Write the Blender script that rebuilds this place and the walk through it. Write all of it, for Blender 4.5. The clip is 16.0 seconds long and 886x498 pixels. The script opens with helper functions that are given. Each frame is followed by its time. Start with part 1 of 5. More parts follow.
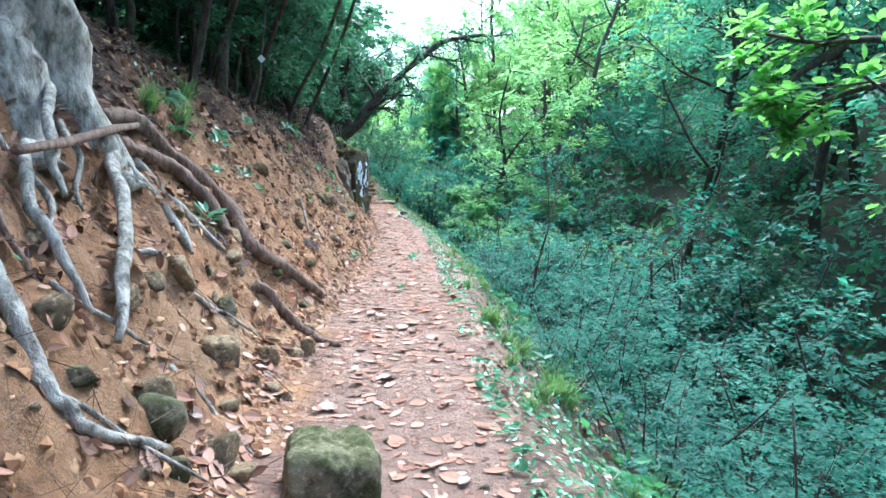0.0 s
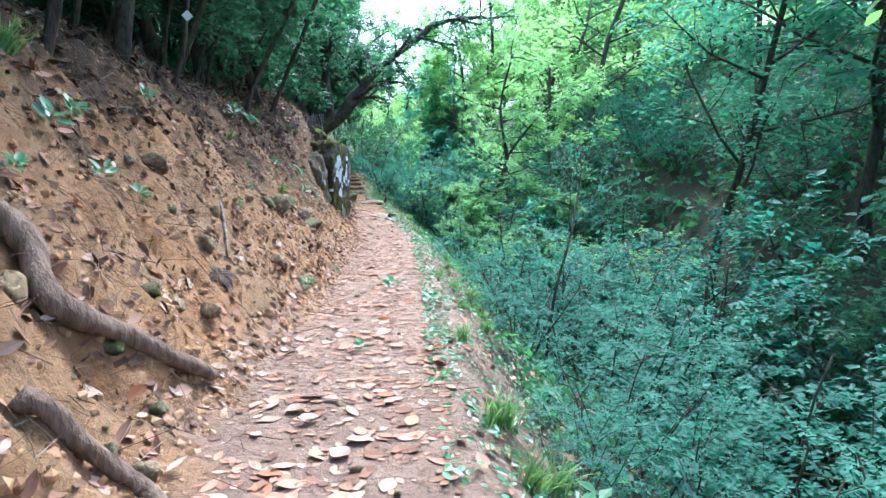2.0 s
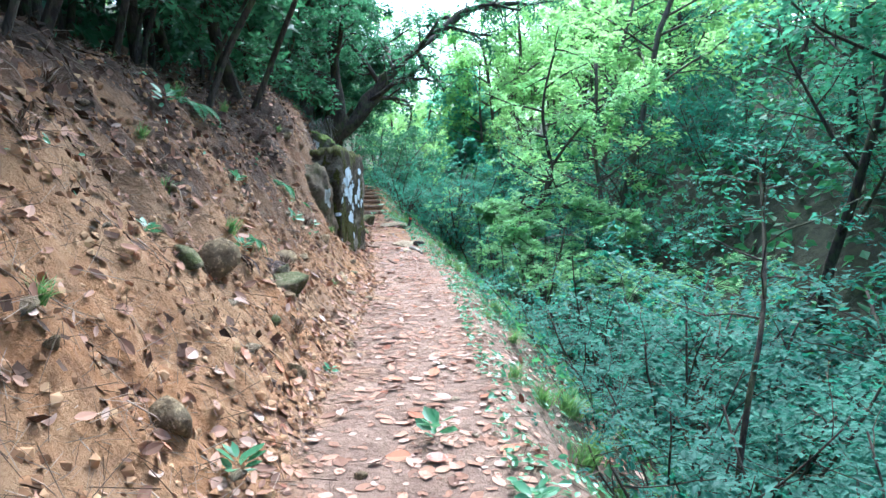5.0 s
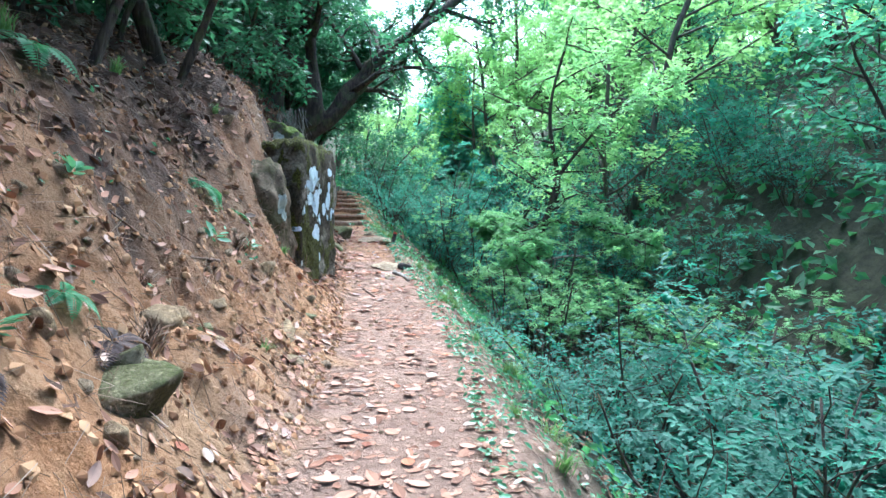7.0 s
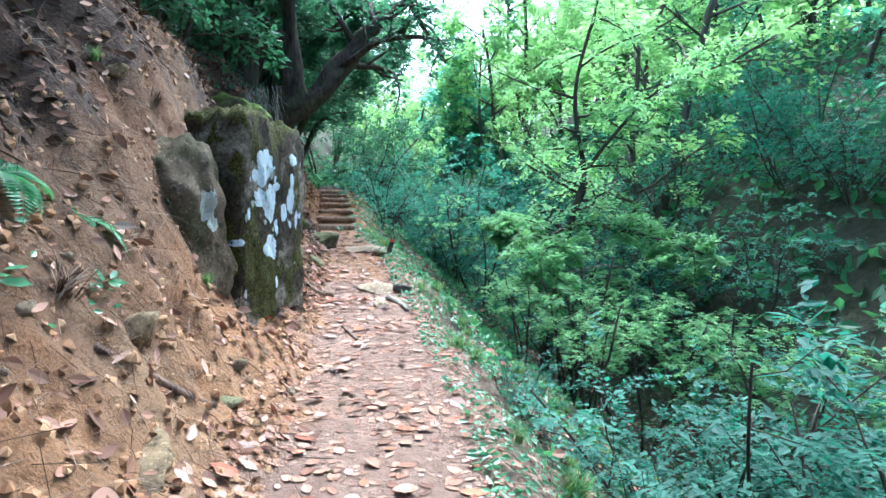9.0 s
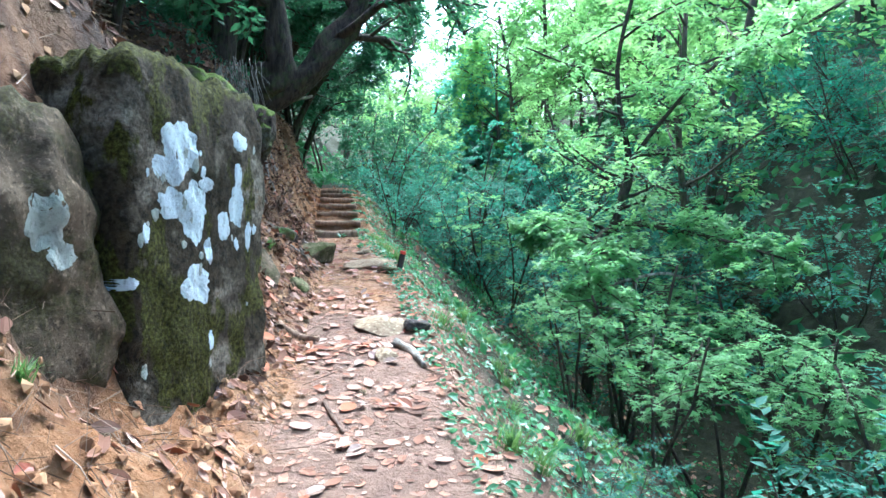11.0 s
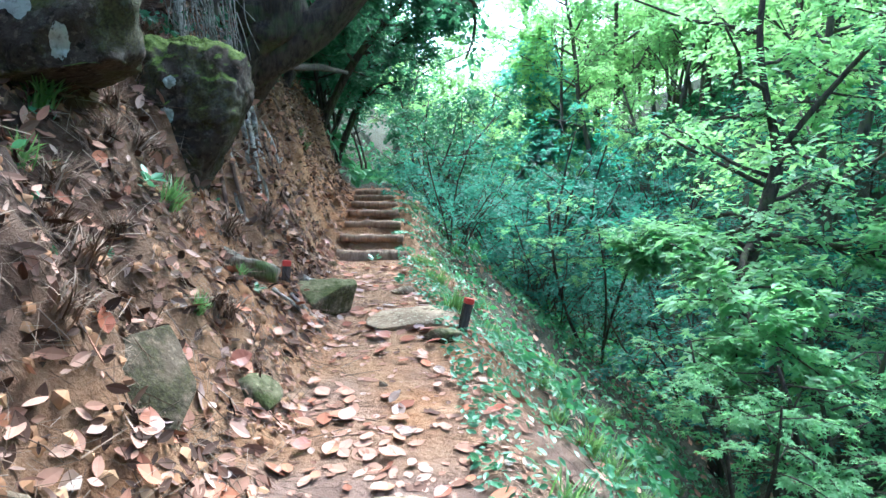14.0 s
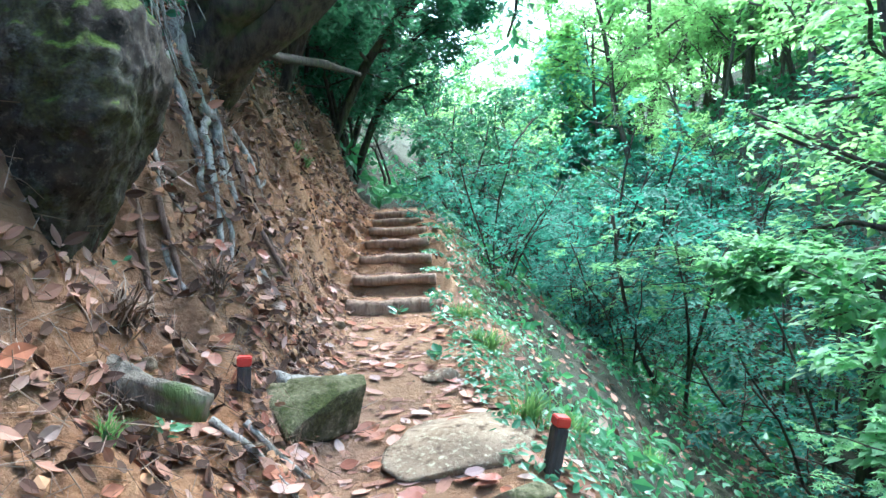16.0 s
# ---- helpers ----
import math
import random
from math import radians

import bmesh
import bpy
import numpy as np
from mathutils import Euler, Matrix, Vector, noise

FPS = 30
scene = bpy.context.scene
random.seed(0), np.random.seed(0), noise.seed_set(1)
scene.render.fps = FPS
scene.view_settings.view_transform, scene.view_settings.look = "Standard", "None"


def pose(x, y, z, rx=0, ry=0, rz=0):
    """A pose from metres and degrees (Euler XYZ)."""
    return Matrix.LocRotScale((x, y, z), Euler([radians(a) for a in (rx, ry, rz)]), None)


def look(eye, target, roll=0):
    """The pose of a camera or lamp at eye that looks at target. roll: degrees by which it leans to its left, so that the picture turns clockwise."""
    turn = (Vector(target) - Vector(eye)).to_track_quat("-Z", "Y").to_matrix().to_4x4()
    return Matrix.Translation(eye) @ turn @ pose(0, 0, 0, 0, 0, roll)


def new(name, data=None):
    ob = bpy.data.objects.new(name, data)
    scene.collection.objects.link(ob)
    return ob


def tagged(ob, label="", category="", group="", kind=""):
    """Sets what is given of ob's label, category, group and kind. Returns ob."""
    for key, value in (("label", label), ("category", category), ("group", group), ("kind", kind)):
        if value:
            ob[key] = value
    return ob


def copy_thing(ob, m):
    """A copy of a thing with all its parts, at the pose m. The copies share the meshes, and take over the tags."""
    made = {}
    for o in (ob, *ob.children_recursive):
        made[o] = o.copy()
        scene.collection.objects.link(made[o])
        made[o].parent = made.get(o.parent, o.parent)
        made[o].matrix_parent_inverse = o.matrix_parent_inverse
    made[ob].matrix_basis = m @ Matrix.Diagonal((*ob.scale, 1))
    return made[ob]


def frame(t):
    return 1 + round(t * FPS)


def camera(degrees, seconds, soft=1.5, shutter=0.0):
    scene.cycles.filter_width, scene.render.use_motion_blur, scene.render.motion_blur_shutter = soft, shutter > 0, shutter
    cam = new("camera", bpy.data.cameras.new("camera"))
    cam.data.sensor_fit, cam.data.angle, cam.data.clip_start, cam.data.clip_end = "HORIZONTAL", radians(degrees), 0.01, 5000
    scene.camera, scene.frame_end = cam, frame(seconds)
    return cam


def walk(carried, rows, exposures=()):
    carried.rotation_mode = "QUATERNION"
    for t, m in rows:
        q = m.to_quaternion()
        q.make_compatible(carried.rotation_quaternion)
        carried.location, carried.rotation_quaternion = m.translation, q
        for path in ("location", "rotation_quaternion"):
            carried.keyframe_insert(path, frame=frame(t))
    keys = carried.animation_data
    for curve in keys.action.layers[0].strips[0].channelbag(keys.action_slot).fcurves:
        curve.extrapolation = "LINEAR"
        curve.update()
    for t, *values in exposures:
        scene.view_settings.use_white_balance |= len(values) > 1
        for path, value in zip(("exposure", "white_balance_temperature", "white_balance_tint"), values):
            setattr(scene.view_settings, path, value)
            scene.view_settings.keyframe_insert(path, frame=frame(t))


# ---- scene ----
cam = camera(69.1, 16.0, soft=1.5)
PATH = [
    (0, (0.172, -0.559, 1.493), (0.32, 1.431, 1.357), 0.2),
    (0.5, (0.326, 0.128, 1.491), (0.497, 2.116, 1.351), -0.0),
    (1, (0.361, 0.782, 1.493), (0.507, 2.771, 1.35), -0.5),
    (1.5, (0.38, 1.533, 1.61), (0.52, 3.523, 1.467), -0.0),
    (2, (0.509, 2.162, 1.612), (0.661, 4.151, 1.466), 0.1),
    (2.5, (0.55, 2.848, 1.716), (0.677, 4.84, 1.59), -0.6),
    (3, (0.495, 3.67, 1.746), (0.591, 5.665, 1.631), -0.5),
    (3.5, (0.493, 4.27, 1.738), (0.593, 6.264, 1.624), -0.3),
    (4, (0.468, 5.071, 1.84), (0.55, 7.066, 1.729), -0.9),
    (4.2, (0.441, 5.312, 1.85), (0.513, 7.307, 1.736), -1.0),
    (6.3, (0.364, 8.2, 1.888), (0.482, 10.194, 1.799), -0.2),
    (6.5, (0.365, 8.53, 1.964), (0.476, 10.525, 1.87), 0.2),
    (7, (0.376, 9.232, 2.003), (0.509, 11.226, 1.923), 1.1),
    (7.5, (0.46, 10.07, 2.075), (0.573, 12.066, 2.005), 0.7),
    (8, (0.412, 10.823, 2.055), (0.508, 12.819, 1.993), 0.9),
    (8.5, (0.382, 11.448, 2.118), (0.498, 13.444, 2.041), 1.2),
    (9, (0.469, 12.148, 2.101), (0.591, 14.143, 2.019), 1.0),
    (9.2, (0.491, 12.394, 2.162), (0.601, 14.39, 2.081), 1.2),
    (11.3, (0.473, 15.097, 2.241), (0.546, 17.093, 2.144), 0.0),
    (11.5, (0.434, 15.395, 2.327), (0.495, 17.391, 2.22), 0.5),
    (12, (0.414, 15.947, 2.291), (0.459, 17.943, 2.183), 0.7),
    (12.5, (0.459, 16.639, 2.366), (0.468, 18.636, 2.254), 0.8),
    (13, (0.362, 17.227, 2.366), (0.315, 19.224, 2.26), 0.6),
    (13.5, (0.27, 17.776, 2.497), (0.201, 19.772, 2.397), 1.2),
    (14, (0.276, 18.384, 2.406), (0.189, 20.38, 2.313), 0.3),
    (14.5, (0.267, 18.943, 2.478), (0.141, 20.936, 2.379), -0.4),
    (15, (0.13, 19.554, 2.518), (-0.038, 21.545, 2.429), -1.3),
    (15.5, (0.071, 19.986, 2.56), (-0.106, 21.977, 2.48), -1.9),
    (16, (0.029, 20.548, 2.626), (-0.15, 22.54, 2.568), -2.4),
]
walk(cam, [(t, look(eye, target, roll)) for t, eye, target, roll in PATH], exposures=[(0, 2.1), (4, 2.12), (8, 2.12), (12, 2.32), (14, 2.42), (16, 2.7)])

# ---- sky and sun ----
world = bpy.data.worlds.new("sky")
scene.world = world
world.use_nodes = True
wn = world.node_tree.nodes
sky = wn.new("ShaderNodeTexSky")
sky.sky_type, sky.sun_disc = "NISHITA", False
sky.sun_elevation, sky.sun_rotation = radians(58), radians(20)
sky.air_density, sky.dust_density, sky.ozone_density = 1.0, 7.0, 1.0
wn["Background"].inputs["Strength"].default_value = 0.15
world.node_tree.links.new(sky.outputs["Color"], wn["Background"].inputs["Color"])
sun = new("sun", bpy.data.lights.new("sun", "SUN"))
sun.data.energy, sun.data.angle, sun.data.color = 1.5, radians(25), (1.0, 0.97, 0.92)
sun.matrix_world = look((10, 28, 47), (0, 0, 0))
scene.view_settings.use_white_balance = True
scene.view_settings.white_balance_temperature, scene.view_settings.white_balance_tint = 4860, 0


# ---- the lie of the land ----
def lattice(i, j, s):
    n = (i * 374761393 + j * 668265263 + s * 974634777) & 0x7FFFFFFF
    n = ((n ^ (n >> 13)) * 1274126177) & 0x7FFFFFFF
    return ((n ^ (n >> 16)) & 0xFFFF) / 65535.0


def vnoise(x, y, s=0):
    """Smooth lattice noise between -1 and 1."""
    i, j = np.floor(x).astype(np.int64), np.floor(y).astype(np.int64)
    u, v = x - i, y - j
    u, v = u * u * (3 - 2 * u), v * v * (3 - 2 * v)
    a, b = lattice(i, j, s), lattice(i + 1, j, s)
    c, d = lattice(i, j + 1, s), lattice(i + 1, j + 1, s)
    return 2 * (a + (b - a) * u + (c - a) * v + (a - b - c + d) * u * v) - 1


def fbm(x, y, s=0, octaves=4):
    total, amp = 0.0, 1.0
    for k in range(octaves):
        total = total + amp * vnoise(x * 2 ** k, y * 2 ** k, s + 7 * k)
        amp *= 0.5
    return total


LINE_Y = [-60, 0, 5, 10, 16, 18, 20.4, 23.5, 26.4, 30, 33, 40, 60, 120]
LINE_X = [1.5, 0.2, 0.18, 0.28, 0.32, 0.28, 0.06, -0.32, -0.98, -1.46, -2.0, -3.1, -4.0, -4.5]
LEFT_W = [0.7, 0.72, 0.68, 0.54, 0.54, 0.66, 0.60, 0.5, 0.42, 0.42, 0.45, 0.5, 0.5, 0.5]
RIGHT_W = [0.7, 0.72, 0.70, 0.72, 0.74, 0.58, 0.52, 0.48, 0.46, 0.46, 0.45, 0.5, 0.5, 0.5]
RISE_Y = [-60, 0, 6, 10, 16, 18.6, 20.3, 22.5, 24, 26.3, 31.1, 36, 60, 120, 400]
RISE_Z = [-2.5, 0.08, 0.40, 0.56, 0.77, 0.92, 1.14, 1.44, 1.64, 1.88, 2.98, 3.3, 6.0, 12, 30]
STEP_Y0, STEP_GAP = 26.35, 0.68
STEP_TOP = [2.02, 2.20, 2.38, 2.55, 2.70, 2.83, 2.95]
STEEP_Y = [-80, 15.5, 18.0, 20.5, 21.3, 23.0, 24.2, 25.4, 26.6, 28.5, 33, 38, 500]
STEEP_A = [0, 0, 0.5, 0.45, 0.05, 0.1, 0.5, 0, 0, 0, 0, 0, 0]
STEEP_B = [0, 0, 0, 0, 0, 0, 0.2, 1.0, 0.95, 0.62, 0.5, 0.3, 0.3]
BANK_D = [0, 0.25, 2.0, 2.7, 4, 8, 20, 60, 400]
BANK_R = [0, 0.22, 2.50, 2.95, 3.4, 5.6, 13, 32, 95]
FALL_E = [0, 0.2, 1.6, 5.0, 6.5, 8.0, 14, 30, 60, 400]
FALL_R = [0, -0.1, -1.35, -4.1, -4.7, -4.8, 0.3, 9, 15, 40]
FINE = np.linspace(-80, 420, 10001)
BOX = np.ones(31) / 31


def eased(ys, vs):
    return np.convolve(np.interp(FINE, ys, vs), BOX, mode="same")


LINE_F, LEFT_F, RIGHT_F, RISE_F = eased(LINE_Y, LINE_X), eased(LINE_Y, LEFT_W), eased(LINE_Y, RIGHT_W), eased(RISE_Y, RISE_Z)


def trail_x(y):
    return np.interp(y, FINE, LINE_F)


def across(x, y):
    """How far (x, y) lies up the bank (d) and down the slope (e) from the trail's two edges."""
    u = x - np.interp(y, FINE, LINE_F)
    return -u - np.interp(y, FINE, LEFT_F), u - np.interp(y, FINE, RIGHT_F)


def base_height(x, y):
    x, y = np.asarray(x, float), np.asarray(y, float)
    d, e = across(x, y)
    z = np.interp(y, FINE, RISE_F)
    k = np.clip(np.floor((y - STEP_Y0) / STEP_GAP), -1, 6).astype(int)
    on = (y > STEP_Y0) & (y < STEP_Y0 + 7 * STEP_GAP) & (d < 0.3) & (e < 0.15)
    z = np.where(on, np.take(np.array(STEP_TOP + [1.88]), k) - 0.03, z)
    z = z + np.interp(y, STEEP_Y, STEEP_A) * np.interp(d, (0.4, 0.9, 1.3, 1.8, 4), (0, 0.4, 0.95, 1.0, 0.8))
    z = z + np.interp(y, STEEP_Y, STEEP_B) * np.interp(d, (0.25, 0.6, 1.0, 1.5, 4), (0, 0.5, 1.0, 1.1, 0.6))
    return z + np.interp(d, BANK_D, BANK_R) * (d > 0) + np.interp(e, FALL_E, FALL_R) * (e > 0)


def height(x, y):
    x, y = np.asarray(x, float), np.asarray(y, float)
    d, e = across(x, y)
    sway = np.clip((d - 0.2) / 0.4, 0, 1) * np.interp(y, (20, 24, 31, 34), (0.6, 1.25, 1.25, 0.6))
    z = base_height(x + sway * (0.15 * vnoise(y * 1.5, x * 1.1, 81) + 0.09 * vnoise(y * 3.7, x * 2.2, 83) + 0.045 * vnoise(y * 8.1, x * 6.0, 87)), y)
    up, down = np.clip(d / 0.35, 0, 1), np.clip(e / 0.4, 0, 1)
    z = z + up * (0.10 * fbm(x * 1.7, y * 1.5, 3) + 0.055 * fbm(x * 5, y * 4.5, 9, 3) - 0.07 * np.abs(vnoise(x * 3.1, y * 8, 21)) + 0.03 * np.abs(vnoise(x * 11, y * 10, 23)))
    z = z + up * 0.55 * np.exp(-((x + 1.85) / 0.62) ** 2 - ((y - 18.75) / 0.95) ** 2)
    z = z + up * 0.5 * np.exp(-((x + 1.8) / 0.4) ** 2 - ((y - 17.6) / 0.5) ** 2)
    z = z - up * 0.34 * np.exp(-((x + 1.15) / 0.3) ** 2 - ((y - 13.75) / 0.45) ** 2)
    z = z + up * 0.05 * np.abs(vnoise(x * 7.0, y * 19.0, 27)) * np.clip(d, 0, 1) - up * 0.045 * np.abs(vnoise(x * 4.0, y * 14.0, 29))
    z = z - up * 0.6 * np.exp(-((x + 0.98) / 0.3) ** 2 - ((y - 17.95) / 0.8) ** 2)
    z = z - up * 0.32 * np.exp(-((x + 1.45) / 0.32) ** 2 - ((y - 22.55) / 0.5) ** 2)
    z = z + down * 0.14 * fbm(x * 1.1, y * 1.1, 5) + 0.014 * fbm(x * 4, y * 4, 11, 3)
    far = np.clip((np.hypot(x, y - 15) - 25) / 40, 0, 1)
    return z + far * 2.0 * fbm(x * 0.05, y * 0.05, 17)


# ---- materials ----
def material(name):
    m = bpy.data.materials.new(name)
    m.use_nodes = True
    nt = m.node_tree
    return m, nt, nt.nodes, nt.nodes["Principled BSDF"], nt.links.new


def noise_node(nt, scale, detail=4.0, rough=0.55, coords=None, stretch=None):
    n = nt.nodes.new("ShaderNodeTexNoise")
    n.inputs["Scale"].default_value, n.inputs["Detail"].default_value, n.inputs["Roughness"].default_value = scale, detail, rough
    c = nt.nodes.new("ShaderNodeTexCoord")
    src = c.outputs["Object"]
    if stretch:
        mp = nt.nodes.new("ShaderNodeMapping")
        mp.inputs["Scale"].default_value = stretch
        nt.links.new(src, mp.inputs["Vector"])
        src = mp.outputs["Vector"]
    nt.links.new(src, n.inputs["Vector"])
    return n.outputs["Fac"]


def ramp(nt, fac, stops):
    r = nt.nodes.new("ShaderNodeValToRGB")
    el = r.color_ramp.elements
    while len(el) < len(stops):
        el.new(0.5)
    for e, (p, c) in zip(el, stops):
        e.position, e.color = p, (*c, 1)
    nt.links.new(fac, r.inputs["Fac"])
    return r.outputs["Color"]


def mixed(nt, fac, a, b, how="MIX"):
    n = nt.nodes.new("ShaderNodeMix")
    n.data_type, n.blend_type = "RGBA", how
    for sock, v in ((n.inputs[0], fac), (n.inputs[6], a), (n.inputs[7], b)):
        if isinstance(v, bpy.types.NodeSocket):
            nt.links.new(v, sock)
        else:
            sock.default_value = v if isinstance(v, float) else (*v, 1)
    return n.outputs[2]


def calc(nt, op, a, b=0.0):
    n = nt.nodes.new("ShaderNodeMath")
    n.operation, n.use_clamp = op, True
    for sock, v in zip(n.inputs, (a, b)):
        if isinstance(v, bpy.types.NodeSocket):
            nt.links.new(v, sock)
        else:
            sock.default_value = v
    return n.outputs[0]


def bumped(nt, bsdf, fac, strength, distance):
    b = nt.nodes.new("ShaderNodeBump")
    b.inputs["Strength"].default_value, b.inputs["Distance"].default_value = strength, distance
    nt.links.new(fac, b.inputs["Height"])
    nt.links.new(b.outputs["Normal"], bsdf.inputs["Normal"])


def island(nt):
    return nt.nodes.new("ShaderNodeNewGeometry").outputs["Random Per Island"]


def leaf_material(name, dark, light, through_it, share=0.45, gloss=0.5):
    m, nt, nodes, bsdf, link = material(name)
    mid = [0.55 * p + 0.45 * q for p, q in zip(dark, light)]
    col = ramp(nt, island(nt), [(0.0, mid), (0.8, light), (1.0, [min(1, v * 1.25) for v in light])])
    plant_to_plant = ramp(nt, nodes.new("ShaderNodeObjectInfo").outputs["Random"], [(0.0, (0.75, 0.75, 0.75)), (0.5, (0.2, 0.2, 0.2)), (1.0, (0, 0, 0))])
    col = mixed(nt, calc(nt, "MULTIPLY", plant_to_plant, 0.7), col, mid)
    blotch = ramp(nt, noise_node(nt, 1.1, 3), [(0.38, (0.75, 0.75, 0.75)), (0.6, (0, 0, 0))])
    col = mixed(nt, calc(nt, "MULTIPLY", blotch, 0.75), col, [v * 0.8 for v in dark])
    link(col, bsdf.inputs["Base Color"])
    bsdf.inputs["Roughness"].default_value = gloss
    tr = nodes.new("ShaderNodeBsdfTranslucent")
    link(mixed(nt, 0.5, col, through_it), tr.inputs["Color"])
    mx = nodes.new("ShaderNodeMixShader")
    mx.inputs[0].default_value = share
    link(bsdf.outputs[0], mx.inputs[1])
    link(tr.outputs[0], mx.inputs[2])
    link(mx.outputs[0], nodes["Material Output"].inputs["Surface"])
    return m


def bark_material(name, dark, light, moss=0.0, scale=14.0, streak=0.25):
    m, nt, nodes, bsdf, link = material(name)
    f = noise_node(nt, scale, 6, 0.65, stretch=(1, 1, streak))
    g = noise_node(nt, 2.2, 3)
    col = ramp(nt, f, [(0.36, dark), (0.6, light)])
    col = mixed(nt, calc(nt, "MULTIPLY", g, 0.6), col, [v * 0.55 for v in dark])
    if moss:
        col = mixed(nt, calc(nt, "MULTIPLY", ramp(nt, noise_node(nt, 5, 5), [(0.5, (0, 0, 0)), (0.62, (1, 1, 1))]), moss), col, (0.09, 0.13, 0.03))
    link(col, bsdf.inputs["Base Color"])
    bsdf.inputs["Roughness"].default_value = 0.9
    bumped(nt, bsdf, f, 1.0, 0.04)
    return m


def stone_material(name, dark, light, moss=0.0, edge=0.52, cap=0.0, crust=0.0):
    m, nt, nodes, bsdf, link = material(name)
    f = noise_node(nt, 9, 8, 0.7)
    g = noise_node(nt, 1.7, 4)
    col = ramp(nt, f, [(0.32, dark), (0.68, light)])
    col = mixed(nt, ramp(nt, g, [(0.45, (0, 0, 0)), (0.6, (0.7, 0.7, 0.7))]), col, [v * 0.55 + 0.02 for v in dark])
    speck = ramp(nt, noise_node(nt, 34, 7, 0.7), [(0.55, (0, 0, 0)), (0.64, (0.8, 0.8, 0.8))])
    col = mixed(nt, speck, col, [min(0.6, v * 1.5) for v in light])
    pit = ramp(nt, noise_node(nt, 17, 6, 0.7), [(0.36, (0.85, 0.85, 0.85)), (0.45, (0, 0, 0))])
    col = mixed(nt, pit, col, [v * 0.4 for v in dark])
    if crust:
        grey = ramp(nt, noise_node(nt, 3.4, 12, 0.72), [(0.49, (0, 0, 0)), (0.54, (1, 1, 1))])
        col = mixed(nt, calc(nt, "MULTIPLY", grey, crust), col, ramp(nt, noise_node(nt, 26, 8, 0.7), [(0.35, (0.12, 0.105, 0.075)), (0.5, (0.33, 0.32, 0.27)), (0.68, (0.52, 0.53, 0.49))]))
    if moss:
        spot = ramp(nt, noise_node(nt, 3.2, 7, 0.7), [(edge, (0, 0, 0)), (edge + 0.1, (1, 1, 1))])
        green = ramp(nt, noise_node(nt, 60, 4), [(0.3, (0.014, 0.013, 0.005)), (0.7, (0.075, 0.07, 0.02))])
        col = mixed(nt, calc(nt, "MULTIPLY", spot, moss), col, green)
        if cap:
            sep = nodes.new("ShaderNodeSeparateXYZ")
            link(nodes.new("ShaderNodeNewGeometry").outputs["Normal"], sep.inputs[0])
            top = ramp(nt, calc(nt, "ADD", calc(nt, "MULTIPLY", sep.outputs["Z"], 0.8), calc(nt, "MULTIPLY", noise_node(nt, 6, 6, 0.7), 0.4)), [(0.48, (0, 0, 0)), (0.62, (1, 1, 1))])
            fresh = ramp(nt, noise_node(nt, 90, 4), [(0.3, (0.03, 0.05, 0.008)), (0.7, (0.14, 0.19, 0.03))])
            col = mixed(nt, calc(nt, "MULTIPLY", top, cap), col, fresh)
    link(col, bsdf.inputs["Base Color"])
    bsdf.inputs["Roughness"].default_value = 0.9
    bsdf.inputs["Specular IOR Level"].default_value = 0.2
    bumped(nt, bsdf, noise_node(nt, 22, 8, 0.75), 0.9, 0.03)
    return m


def ground_material():
    m, nt, nodes, bsdf, link = material("forest_soil")
    big, mid, fine = noise_node(nt, 0.8, 4), noise_node(nt, 5, 6, 0.65), noise_node(nt, 38, 6, 0.7)
    soil = ramp(nt, mid, [(0.25, (0.11, 0.05, 0.024)), (0.48, (0.46, 0.215, 0.085)), (0.75, (0.60, 0.35, 0.18))])
    soil = mixed(nt, ramp(nt, big, [(0.4, (0, 0, 0)), (0.65, (0.7, 0.7, 0.7))]), soil, (0.44, 0.275, 0.15))
    path = ramp(nt, mid, [(0.25, (0.25, 0.14, 0.095)), (0.75, (0.46, 0.295, 0.215))])
    humus = ramp(nt, mid, [(0.3, (0.022, 0.024, 0.011)), (0.6, (0.06, 0.062, 0.028)), (0.8, (0.05, 0.085, 0.03))])
    tread, damp = nodes.new("ShaderNodeAttribute"), nodes.new("ShaderNodeAttribute")
    tread.attribute_name, damp.attribute_name = "tread", "humus"
    col = mixed(nt, tread.outputs["Fac"], soil, path)
    loam_shade = nodes.new("ShaderNodeAttribute")
    loam_shade.attribute_name = "loam_shade"
    # Dark topsoil brown that also carries the tree shade on the upper bank.
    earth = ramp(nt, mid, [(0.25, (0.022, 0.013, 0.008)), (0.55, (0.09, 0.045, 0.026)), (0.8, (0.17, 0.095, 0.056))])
    col = mixed(nt, loam_shade.outputs["Fac"], col, earth)
    col = mixed(nt, damp.outputs["Fac"], col, humus)
    col = mixed(nt, calc(nt, "MULTIPLY", fine, 0.6), col, mixed(nt, 0.6, col, (0.02, 0.012, 0.006)))
    link(col, bsdf.inputs["Base Color"])
    bsdf.inputs["Roughness"].default_value = 0.95
    rub = calc(nt, "ADD", calc(nt, "MULTIPLY", noise_node(nt, 7, 5, 0.6), 0.55), calc(nt, "MULTIPLY", noise_node(nt, 30, 6, 0.75), 0.4))
    bumped(nt, bsdf, rub, 1.0, 0.14)
    return m


